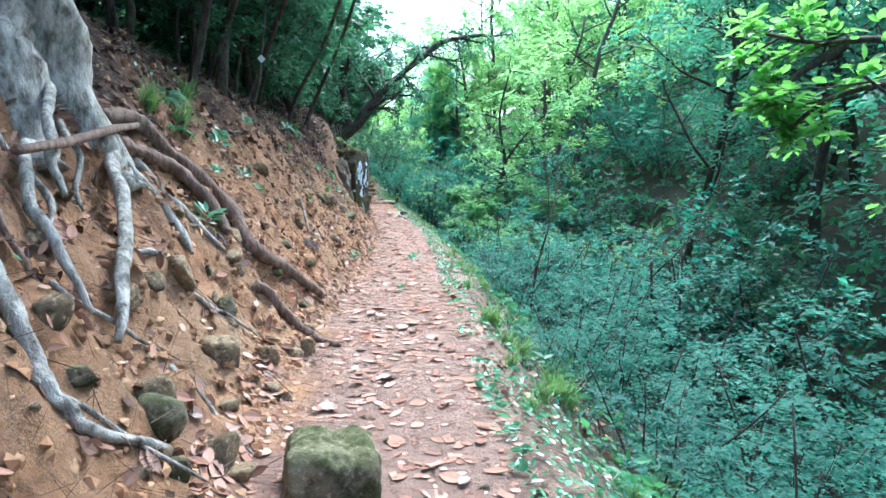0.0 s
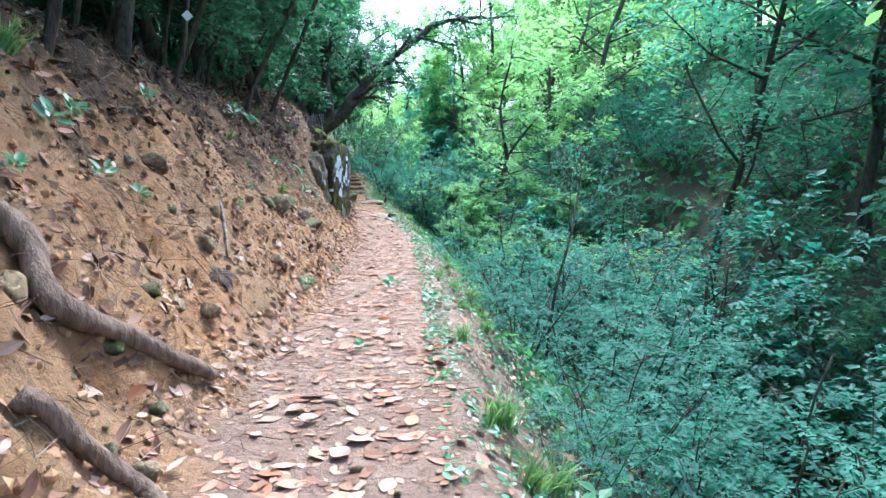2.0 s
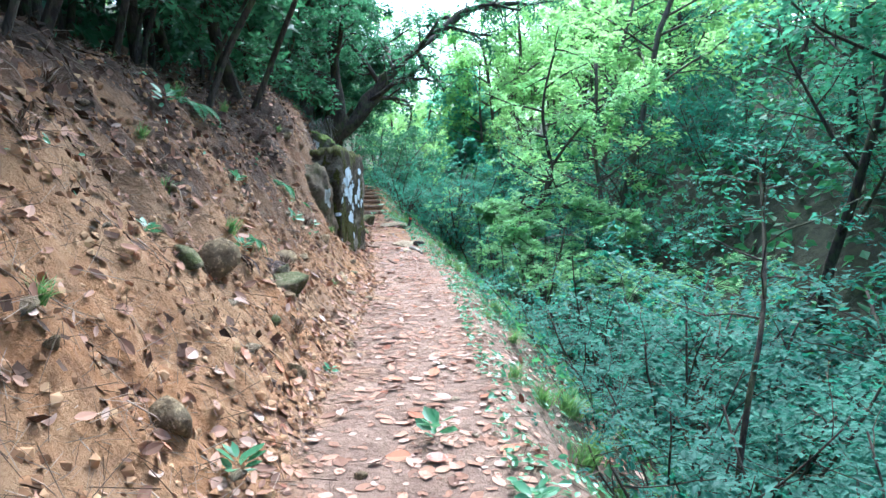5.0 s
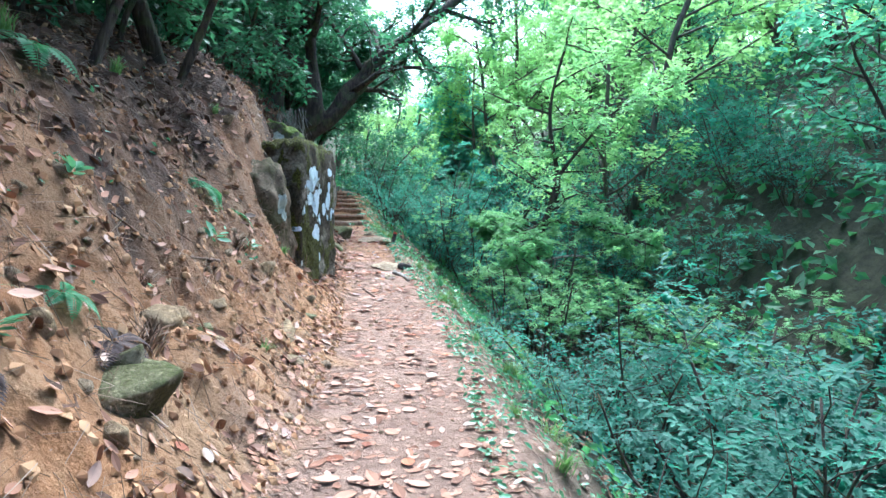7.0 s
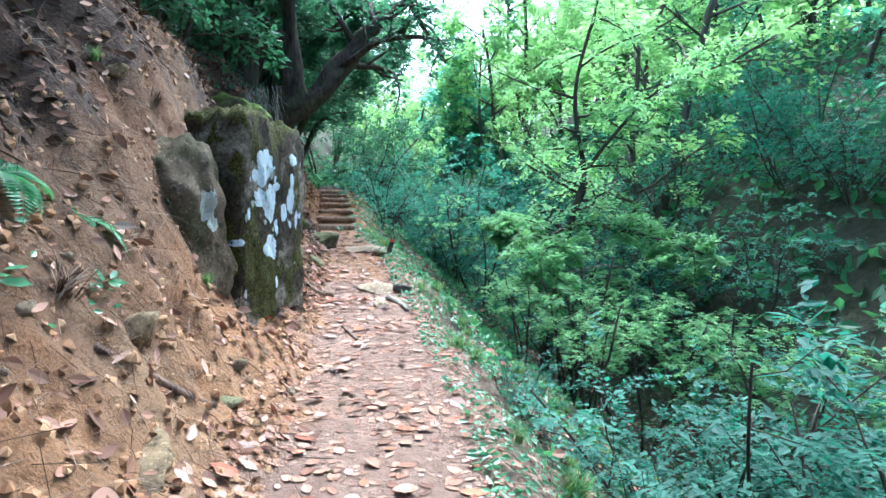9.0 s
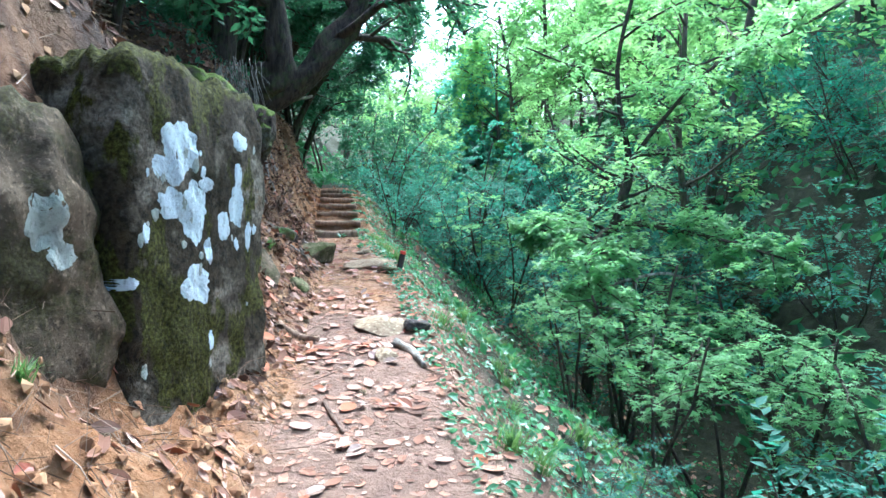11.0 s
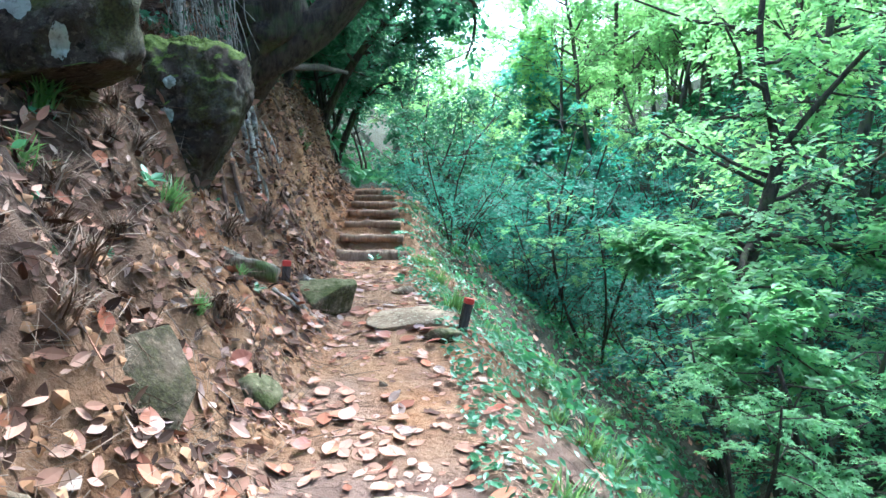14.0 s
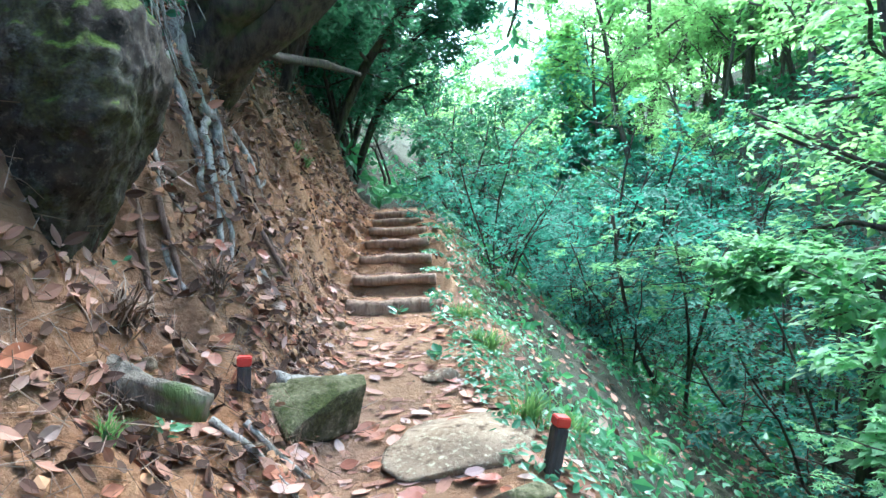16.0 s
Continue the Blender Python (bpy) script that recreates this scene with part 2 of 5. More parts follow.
def litter_material(name, stops):
    m, nt, nodes, bsdf, link = material(name)
    col = ramp(nt, island(nt), stops)
    col = mixed(nt, calc(nt, "MULTIPLY", noise_node(nt, 40, 4), 0.5), col, mixed(nt, 0.6, col, (0.05, 0.025, 0.012)))
    link(col, bsdf.inputs["Base Color"])
    bsdf.inputs["Roughness"].default_value = 0.85
    bsdf.inputs["Specular IOR Level"].default_value = 0.2
    return m


def paint_material(name, colour, rough=0.6):
    m, nt, nodes, bsdf, link = material(name)
    col = mixed(nt, calc(nt, "MULTIPLY", noise_node(nt, 30, 5), 0.6), colour, [v * 0.6 for v in colour])
    link(col, bsdf.inputs["Base Color"])
    bsdf.inputs["Roughness"].default_value = rough
    bumped(nt, bsdf, noise_node(nt, 60, 5), 0.4, 0.004)
    return m


SOIL = ground_material()
BUSH = leaf_material("bush_leaf", (0.012, 0.058, 0.042), (0.048, 0.18, 0.125), (0.10, 0.43, 0.26), 0.4, 0.7)
BUSH_PALE = leaf_material("pale_bush_leaf", (0.026, 0.10, 0.068), (0.08, 0.25, 0.17), (0.16, 0.50, 0.30), 0.4, 0.75)
MAPLE = leaf_material("maple_leaf", (0.075, 0.19, 0.08), (0.20, 0.42, 0.18), (0.48, 0.82, 0.27), 0.54)
CANOPY = leaf_material("canopy_leaf", (0.09, 0.21, 0.075), (0.222, 0.42, 0.145), (0.61, 0.95, 0.30), 0.62)
# Darker canopy green: the far slope's shade is part of this leaf colour.
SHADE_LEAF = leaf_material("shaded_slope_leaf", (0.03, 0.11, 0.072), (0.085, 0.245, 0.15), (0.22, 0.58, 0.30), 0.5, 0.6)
EVERGREEN = leaf_material("evergreen_leaf", (0.019, 0.056, 0.034), (0.056, 0.15, 0.08), (0.15, 0.40, 0.16), 0.45, 0.45)
# Needle green lightened: distance haze is mixed into the colour.
CEDAR = leaf_material("hazed_cedar_needles", (0.08, 0.22, 0.155), (0.14, 0.34, 0.235), (0.34, 0.78, 0.5), 0.62, 0.8)
FRESH = leaf_material("fresh_leaf", (0.07, 0.20, 0.04), (0.16, 0.36, 0.07), (0.38, 0.78, 0.14), 0.55)
FERN = leaf_material("fern_leaf", (0.03, 0.12, 0.045), (0.08, 0.26, 0.10), (0.2, 0.5, 0.15), 0.4)
FERN_DRY = litter_material("dry_fern", [(0.0, (0.06, 0.045, 0.042)), (1.0, (0.15, 0.11, 0.10))])
GRASS = leaf_material("grass_blade", (0.05, 0.13, 0.035), (0.16, 0.28, 0.08), (0.3, 0.5, 0.12), 0.4)
IVY = leaf_material("ivy_leaf", (0.04, 0.13, 0.06), (0.14, 0.32, 0.16), (0.2, 0.5, 0.2), 0.3, 0.3)
LITTER = litter_material("dry_leaf", [(0.0, (0.13, 0.07, 0.05)), (0.25, (0.25, 0.125, 0.08)), (0.6, (0.40, 0.215, 0.145)), (0.9, (0.49, 0.30, 0.22)), (1.0, (0.51, 0.37, 0.30))])
# Litter browns taken down, so the upper bank's shade sits in the colour.
SHADE_LITTER = litter_material("shade_dark_leaf", [(0.0, (0.03, 0.016, 0.011)), (0.5, (0.085, 0.046, 0.03)), (0.85, (0.14, 0.077, 0.054)), (1.0, (0.22, 0.14, 0.105))])
RUSSET = litter_material("russet_leaf", [(0.0, (0.20, 0.075, 0.045)), (0.3, (0.44, 0.17, 0.09)), (0.6, (0.52, 0.27, 0.18)), (0.85, (0.50, 0.33, 0.26)), (1.0, (0.34, 0.24, 0.22))])
CLOD = litter_material("clay_clod", [(0.0, (0.16, 0.08, 0.04)), (0.5, (0.36, 0.185, 0.09)), (1.0, (0.50, 0.31, 0.17))])
STRAW = litter_material("dry_twig", [(0.0, (0.08, 0.048, 0.03)), (0.6, (0.24, 0.16, 0.105)), (1.0, (0.44, 0.34, 0.26))])
BARK = bark_material("brown_bark", (0.06, 0.045, 0.035), (0.17, 0.13, 0.10), 0.3)
BARK_DARK = bark_material("dark_bark", (0.022, 0.015, 0.012), (0.10, 0.07, 0.05), 0.3, 18)
BARK_GREY = bark_material("grey_root_bark", (0.10, 0.08, 0.06), (0.55, 0.50, 0.43), 0.1, 13, 0.5)
ROOT_BROWN = bark_material("brown_root_bark", (0.10, 0.055, 0.035), (0.28, 0.18, 0.13), 0.05, 20)
LOG_WOOD = bark_material("weathered_log", (0.17, 0.10, 0.06), (0.40, 0.27, 0.18), 0.1, 16)
STONE = stone_material("tan_stone", (0.15, 0.10, 0.055), (0.36, 0.26, 0.15))
STONE_MOSS = stone_material("mossy_stone", (0.13, 0.105, 0.065), (0.30, 0.25, 0.16), 0.9, 0.46, 0.3)
def boulder_material():
    """Grey-tan weathered stone under ragged olive moss and dark brown algae."""
    m, nt, nodes, bsdf, link = material("lichen_rock")
    strata = noise_node(nt, 3.0, 9, 0.6, stretch=(1, 1, 2.2))
    col = ramp(nt, strata, [(0.36, (0.06, 0.047, 0.034)), (0.5, (0.17, 0.145, 0.11)), (0.6, (0.30, 0.27, 0.22)), (0.7, (0.20, 0.14, 0.09))])
    grain = ramp(nt, noise_node(nt, 34, 6, 0.7), [(0.4, (1, 1, 1)), (0.56, (0, 0, 0))])
    col = mixed(nt, calc(nt, "MULTIPLY", grain, 0.7), col, (0.03, 0.026, 0.02))
    algae = ramp(nt, noise_node(nt, 1.3, 8, 0.56), [(0.455, (0, 0, 0)), (0.49, (1, 1, 1))])
    col = mixed(nt, calc(nt, "MULTIPLY", algae, 0.95), col, ramp(nt, noise_node(nt, 24, 6, 0.7), [(0.4, (0.010, 0.008, 0.005)), (0.6, (0.055, 0.042, 0.024))]))
    moss = ramp(nt, noise_node(nt, 1.9, 9, 0.58, stretch=(1.4, 1.4, 0.8)), [(0.5, (0, 0, 0)), (0.53, (1, 1, 1))])
    sep = nodes.new("ShaderNodeSeparateXYZ")
    link(nodes.new("ShaderNodeNewGeometry").outputs["Normal"], sep.inputs[0])
    top = ramp(nt, calc(nt, "ADD", calc(nt, "MULTIPLY", sep.outputs["Z"], 0.7), calc(nt, "MULTIPLY", noise_node(nt, 5, 8, 0.7), 0.5)), [(0.45, (0, 0, 0)), (0.55, (1, 1, 1))])
    green = ramp(nt, noise_node(nt, 38, 6, 0.75), [(0.36, (0.008, 0.008, 0.002)), (0.5, (0.045, 0.044, 0.009)), (0.66, (0.12, 0.12, 0.025))])
    col = mixed(nt, calc(nt, "MAXIMUM", moss, top), col, green)
    bsdf.inputs["Specular IOR Level"].default_value = 0.15
    link(col, bsdf.inputs["Base Color"])
    bsdf.inputs["Roughness"].default_value = 0.92
    rough = calc(nt, "ADD", calc(nt, "MULTIPLY", noise_node(nt, 7, 9, 0.72), 0.6), calc(nt, "MULTIPLY", noise_node(nt, 45, 6, 0.75), 0.35))
    bumped(nt, bsdf, rough, 1.0, 0.06)
    return m


ROCK = boulder_material()
ROCK_BROWN = stone_material("brown_rock", (0.07, 0.05, 0.032), (0.18, 0.135, 0.09), 0.75, 0.46)
ROCK_DARK = stone_material("dark_rock", (0.016, 0.012, 0.009), (0.085, 0.064, 0.047), 0.85, 0.47, 1.0, 0.2)
SLAB = stone_material("pale_slab", (0.28, 0.19, 0.115), (0.48, 0.37, 0.25), 0.4, 0.58)
def lichen_material(name, colour):
    m, nt, nodes, bsdf, link = material(name)
    col = ramp(nt, noise_node(nt, 28, 8, 0.72), [(0.30, (0.09, 0.085, 0.06)), (0.38, [v * 0.65 for v in colour]), (0.48, colour), (0.75, [v * 1.12 for v in colour])])
    link(col, bsdf.inputs["Base Color"])
    bsdf.inputs["Roughness"].default_value = 0.95
    bumped(nt, bsdf, noise_node(nt, 40, 7, 0.75), 0.8, 0.012)
    return m


LICHEN = lichen_material("white_lichen", (0.50, 0.58, 0.64))
LICHEN_GREY = lichen_material("grey_lichen", (0.31, 0.34, 0.31))
RED = paint_material("red_paint", (0.62, 0.05, 0.03), 0.5)
WHITE = paint_material("white_tag", (0.75, 0.78, 0.76), 0.5)
LOG_MOSS = bark_material("mossy_rotten_bark", (0.05, 0.04, 0.03), (0.22, 0.18, 0.13), 0.9)


def dead_leaf_material(name, a, b):
    """A leaf that varies from one object to the next, with veins of blotches."""
    m, nt, nodes, bsdf, link = material(name)
    col = ramp(nt, nodes.new("ShaderNodeObjectInfo").outputs["Random"], [(0.0, a), (1.0, b)])
    col = mixed(nt, calc(nt, "MULTIPLY", noise_node(nt, 5, 5), 0.6), col, [v * 0.45 for v in a])
    link(col, bsdf.inputs["Base Color"])
    bsdf.inputs["Roughness"].default_value = 0.5
    return m


PALE_LEAF = dead_leaf_material("pale_dead_leaf", (0.26, 0.165, 0.12), (0.40, 0.28, 0.22))
LITTER_BIG = dead_leaf_material("brown_dead_leaf", (0.22, 0.10, 0.06), (0.44, 0.25, 0.17))
RUSSET_BIG = dead_leaf_material("russet_dead_leaf", (0.30, 0.075, 0.035), (0.48, 0.23, 0.12))
SOOT = bark_material("charred_post", (0.035, 0.028, 0.026), (0.12, 0.09, 0.08), 0.1)


# ---- mesh helpers ----
UP = np.array((0.0, 0.0, 1.0))


def np_mesh(name, V, faces, mat, smooth=True):
    """A mesh from vertex rows and one or more arrays of faces, each array with its own number of corners."""
    me = bpy.data.meshes.new(name)
    V = np.asarray(V, np.float32)
    faces = [np.asarray(f, np.int32) for f in faces if len(f)]
    loops = np.concatenate([f.ravel() for f in faces])
    sizes = np.concatenate([np.full(len(f), f.shape[1]) for f in faces])
    starts = np.concatenate([[0], np.cumsum(sizes)[:-1]])
    me.vertices.add(len(V))
    me.vertices.foreach_set("co", V.ravel())
    me.loops.add(len(loops))
    me.loops.foreach_set("vertex_index", loops.astype(np.int32))
    me.polygons.add(len(sizes))
    me.polygons.foreach_set("loop_start", starts.astype(np.int32))
    me.update(calc_edges=True)
    me.polygons.foreach_set("use_smooth", np.full(len(sizes), smooth))
    me.materials.append(mat)
    me.update()
    return me


def thing(name, data=None, label="", category="", group="", kind=""):
    return tagged(new(name, data), label, category, group, kind)


def part(name, data, parent, label=""):
    ob = new(name, data)
    ob.parent = parent
    return tagged(ob, label) if label else ob


def unit(v):
    return v / (np.linalg.norm(v, axis=-1, keepdims=True) + 1e-9)


def tube(pts, radii, sides=6, rough=0.0, seed=0):
    """A bent tapering tube, closed at both ends."""
    pts = np.asarray(pts, float)
    n = len(pts)
    radii = np.interp(np.linspace(0, 1, n), np.linspace(0, 1, len(radii)), radii) if len(radii) != n else np.asarray(radii, float)
    tan = unit(np.gradient(pts, axis=0))
    side = np.cross(tan[0], UP if abs(tan[0][2]) < 0.9 else np.array((1.0, 0, 0)))
    rings = []
    ang = np.linspace(0, 2 * math.pi, sides, endpoint=False)
    for i in range(n):
        side = unit(side - tan[i] * side.dot(tan[i]))
        other = np.cross(tan[i], side)
        r = radii[i] * (1 + rough * vnoise(np.cos(ang) * 1.3 + i * 0.6 + seed, np.sin(ang) * 1.3 + seed * 3.1, seed % 97))
        rings.append(pts[i] + np.outer(r * np.cos(ang), side) + np.outer(r * np.sin(ang), other))
    V = np.concatenate(rings + [pts[:1], pts[-1:]])
    k = np.arange(sides)
    F = np.concatenate([np.stack([i * sides + k, i * sides + (k + 1) % sides, (i + 1) * sides + (k + 1) % sides, (i + 1) * sides + k], 1) for i in range(n - 1)])
    a, b, last = n * sides, n * sides + 1, (n - 1) * sides
    T = np.concatenate([np.stack([np.full(sides, a), (k + 1) % sides, k], 1), np.stack([np.full(sides, b), last + k, last + (k + 1) % sides], 1)])
    return V, F, T


def joined(chunks):
    """Chunks of (V, quads, tris) as one."""
    V, Q, T, off = [], [], [], 0
    for v, q, t in chunks:
        V.append(v), Q.append(q + off), T.append(t + off)
        off += len(v)
    return np.concatenate(V), [np.concatenate(Q), np.concatenate(T)]


def tubes_mesh(name, runs, mat, sides=6, rough=0.0):
    V, F = joined([tube(p, r, sides, rough, i) for i, (p, r) in enumerate(runs)])
    return np_mesh(name, V, F, mat)


def curved(points, steps=6):
    """A smooth line through the points."""
    P = np.asarray(points, float)
    P = np.concatenate([2 * P[:1] - P[1:2], P, 2 * P[-1:] - P[-2:-1]])
    out = []
    for i in range(1, len(P) - 2):
        for s in np.linspace(0, 1, steps, endpoint=False):
            a, b, c, d = P[i - 1:i + 3]
            out.append(0.5 * (2 * b + (c - a) * s + (2 * a - 5 * b + 4 * c - d) * s * s + (3 * b - a - 3 * c + d) * s ** 3))
    return np.array(out + [P[-2]])


KITE = (np.array([(0, 0, 0), (0.27, 0.45, 0.05), (0, 1, -0.06), (-0.27, 0.45, 0.05)]), np.array([(0, 1, 2), (0, 2, 3)]))
OVAL = (np.array([(0, 0, 0), (0.22, 0.3, 0.05), (0.24, 0.65, 0.06), (0, 1, 0.02), (-0.24, 0.65, 0.07), (-0.22, 0.3, 0.04), (0, 0.5, -0.03)]),
        np.array([(0, 1, 6), (1, 2, 6), (2, 3, 6), (3, 4, 6), (4, 5, 6), (5, 0, 6)]))


def palm_leaf():
    V, F = [(0, 0.15, 0)], []
    for a, l in ((-115, 0.42), (-58, 0.75), (0, 0.95), (58, 0.75), (115, 0.42)):
        r = radians(a)
        tip = (math.sin(r) * l, 0.15 + math.cos(r) * l, -0.10)
        lo, hi = radians(a - 29), radians(a + 29)
        V += [(math.sin(lo) * 0.26, 0.15 + math.cos(lo) * 0.26, 0.03), tip, (math.sin(hi) * 0.26, 0.15 + math.cos(hi) * 0.26, 0.03)]
        k = len(V)
        F += [(0, k - 3, k - 2), (0, k - 2, k - 1)]
    return np.array(V), np.array(F)


PALM = palm_leaf()


def leaves(template, P, along, normal, size):
    """Leaves of one shape at the points P, each pointing along a way, with a normal and a length."""
    T, F = template
    y = unit(along)
    z = unit(normal - y * np.sum(normal * y, 1, keepdims=True))
    x = np.cross(y, z)
    size = np.broadcast_to(np.asarray(size, float), (len(P),))
    V = P[:, None] + size[:, None, None] * (T[None, :, :1] * x[:, None] + T[None, :, 1:2] * y[:, None] + T[None, :, 2:] * z[:, None])
    Fs = F[None] + (np.arange(len(P)) * len(T))[:, None, None]
    return V.reshape(-1, 3), Fs.reshape(-1, F.shape[1])


def leaf_mesh(name, template, P, along, normal, size, mat):
    V, F = leaves(template, P, along, normal, size)
    return np_mesh(name, V, [F], mat, smooth=False)


def ground_normal(x, y):
    e = 0.04
    return unit(np.stack([-(height(x + e, y) - height(x - e, y)) / (2 * e), -(height(x, y + e) - height(x, y - e)) / (2 * e), np.ones_like(x)], -1))


def on_ground(x, y, lift=0.0):
    return np.array((x, y, float(height(x, y)) + lift))


# ---- trees and bushes ----
def grow(rng, p, d, length, radius, level, spec, tubes, twigs):
    n = (7, 5, 4, 4)[level]
    pts, way = [np.array(p, float)], unit(np.array(d, float))
    for i in range(n - 1):
        way = unit(way + rng.normal(0, spec["wander"][level], 3) + UP * spec["lift"][level])
        pts.append(pts[-1] + way * length / (n - 1))
    pts = np.array(pts)
    last = level == spec["levels"] - 1
    tubes.append((pts, (radius, radius * (0.25 if last else 0.45)), level))
    if last:
        twigs.append(pts)
        return
    branch(rng, pts, length, radius, level, spec, tubes, twigs)


def branch(rng, pts, length, radius, level, spec, tubes, twigs):
    kids, turn = spec["kids"][level], rng.uniform(0, 6.28)
    n = len(pts)
    for k in range(kids):
        f = spec["start"][level] + (1 - spec["start"][level]) * (k + rng.uniform(0.2, 0.9)) / kids
        f = min(f, 0.99)
        i = min(int(f * (n - 1)), n - 2)
        at = pts[i] + (pts[i + 1] - pts[i]) * (f * (n - 1) - i)
        way = unit(pts[i + 1] - pts[i])
        turn += 2.4 + rng.uniform(-0.5, 0.5)
        a = np.cross(way, UP if abs(way[2]) < 0.95 else np.array((1.0, 0, 0)))
        a = unit(a)
        b = np.cross(way, a)
        ang = radians(spec["angle"][level] + rng.uniform(-12, 12))
        out = way * math.cos(ang) + (a * math.cos(turn) + b * math.sin(turn)) * math.sin(ang)
        out[2] *= spec["flat"][level]
        shrink = 1 - 0.45 * f if level == 0 else 1 - 0.3 * f
        grow(rng, at, out, length * spec["ratio"][level] * shrink * rng.uniform(0.8, 1.2), radius * 0.5 * (1 - 0.4 * f), level + 1, spec, tubes, twigs)


def twig_leaves(rng, twigs, per, size, tilt, spread=1.0):
    tw = np.array(twigs)
    u = rng.uniform(0.1, 1.0, (len(tw), per)) * (tw.shape[1] - 1)
    i = np.minimum(u.astype(int), tw.shape[1] - 2)
    r = np.arange(len(tw))[:, None]
    a, b = tw[r, i], tw[r, i + 1]
    P = a + (b - a) * (u - i)[..., None]
    way = unit(b - a)
    side = unit(np.cross(way, UP) + 1e-6)
    sign = rng.choice((-1.0, 1.0), (len(tw), per))[..., None]
    along = way * rng.uniform(0.2, 1.0, sign.shape) + side * sign * rng.uniform(0.4, 1.2, sign.shape) + rng.normal(0, 0.18, way.shape) + np.array((0, 0, -0.12))
    normal = UP + rng.normal(0, tilt, way.shape)
    P = P + rng.normal(0, 0.25 * size * spread, P.shape)
    S = size * rng.uniform(0.65, 1.25, P.shape[:2])
    return P.reshape(-1, 3), along.reshape(-1, 3), normal.reshape(-1, 3), S.ravel()


def plant(name, seed, spec, leaf, bark, label, category, group="", trunk=None, limbs=()):
    """A tree or bush: an Empty at its foot, its wood, and a crown of leaves on its twigs."""
    rng = np.random.default_rng(seed)
    tubes, twigs = [], []
    if trunk is not None:
        line = curved(trunk, 5)
        length = np.linalg.norm(np.diff(line, axis=0), axis=1).sum()
        tubes.append((line, (spec["radius"], spec["radius"] * 0.8, spec["radius"] * 0.3), 0))
        branch(rng, line, length, spec["radius"], 0, spec, tubes, twigs)
        for l in limbs:
            line = curved(l, 5)
            length = np.linalg.norm(np.diff(line, axis=0), axis=1).sum()
            tubes.append((line, (spec["radius"] * 0.6, spec["radius"] * 0.2), 1))
            branch(rng, line, length, spec["radius"] * 0.5, 1 if spec["levels"] > 3 else 0, spec, tubes, twigs)
    else:
        for k in range(spec["stems"]):
            a = 6.283 * (k + rng.uniform(-0.3, 0.3)) / spec["stems"]
            lean = spec["lean"] * rng.uniform(0.5, 1.2)
            d = np.array((math.cos(a) * lean, math.sin(a) * lean, 1.0))
            grow(rng, (math.cos(a) * 0.04 * (spec["stems"] > 1), math.sin(a) * 0.04 * (spec["stems"] > 1), -0.25), d, spec["length"] * rng.uniform(0.85, 1.15), spec["radius"], 0, spec, tubes, twigs)
    ob = thing(name, None, label, category, group)
    thick = [(p, r) for p, r, l in tubes if l == 0]
    thin = [(p, r) for p, r, l in tubes if l > 0 and (l < spec["levels"] - 1 or spec.get("all_twigs"))]
    part("trunk" if spec.get("stems", 1) == 1 or trunk is not None else "stem", tubes_mesh("trunk", thick, bark, 20 if spec.get("split") else 8, 0.55 if spec.get("split") else 0.25), ob)
    if spec.get("split"):
        for p, r, l in tubes:
            if l == 1:
                part("limb", tubes_mesh("limb", [(p, r)], bark, 6, 0.1), ob)
        thin = [(p, r) for p, r, l in tubes if l > 1 and l < spec["levels"] - 1]
    if thin:
        tagged(part("twig" if spec.get("split") else "limb", tubes_mesh("twig", thin, bark, 4), ob), kind="stuff")
    P, along, normal, S = twig_leaves(rng, twigs, spec["leaves"], spec["size"], spec["tilt"], spec.get("spread", 1.0))
    part("crown", leaf_mesh("crown", spec.get("shape", KITE), P, along, normal, S, leaf), ob)
    return ob


def stand(proto, places):
    """Sets the built plant on its first place and copies on the others: (x, y, scale, turn), feet in the ground."""
    for k, (x, y, s, turn) in enumerate(places):
        m = Matrix.LocRotScale((x, y, float(base_height(x, y)) - 0.05), Euler((0, 0, turn)), (s, s, s))
        if k == 0:
            first = m
        else:
            copy_thing(proto, m)
    proto.matrix_basis = first


DECIDUOUS = dict(levels=4, stems=1, lean=0.12, length=9.0, radius=0.12, kids=(9, 5, 5), ratio=(0.42, 0.5, 0.5), angle=(52, 48, 45), start=(0.32, 0.25, 0.2),
                 wander=(0.07, 0.12, 0.2, 0.2), lift=(0.03, 0.05, 0.0, 0.0), flat=(0.8, 0.6, 0.5), leaves=16, size=0.21, tilt=0.45, spread=2.0)
DARK = dict(levels=4, stems=2, lean=0.3, length=5.0, radius=0.06, kids=(6, 5, 5), ratio=(0.5, 0.5, 0.5), angle=(55, 50, 45), start=(0.4, 0.2, 0.1),
            wander=(0.16, 0.2, 0.25, 0.25), lift=(0.02, 0.0, 0.0, -0.05), flat=(0.7, 0.7, 0.7), leaves=11, size=0.18, tilt=0.6, spread=2.0)
SHRUB = dict(levels=3, stems=7, lean=0.75, length=1.9, radius=0.016, kids=(6, 5), ratio=(0.5, 0.55), angle=(55, 50), start=(0.2, 0.15),
             wander=(0.14, 0.2, 0.2), lift=(0.05, 0.02, -0.02), flat=(0.42, 0.35), leaves=19, size=0.066, tilt=0.22, spread=1.2)
SPRAY = dict(levels=3, stems=3, lean=0.35, length=3.6, radius=0.035, kids=(8, 5), ratio=(0.46, 0.42), angle=(68, 50), start=(0.62, 0.15),
             wander=(0.1, 0.15, 0.18), lift=(0.0, -0.03, -0.05), flat=(0.3, 0.3), leaves=12, size=0.095, tilt=0.25, spread=1.3, shape=PALM, split=True)

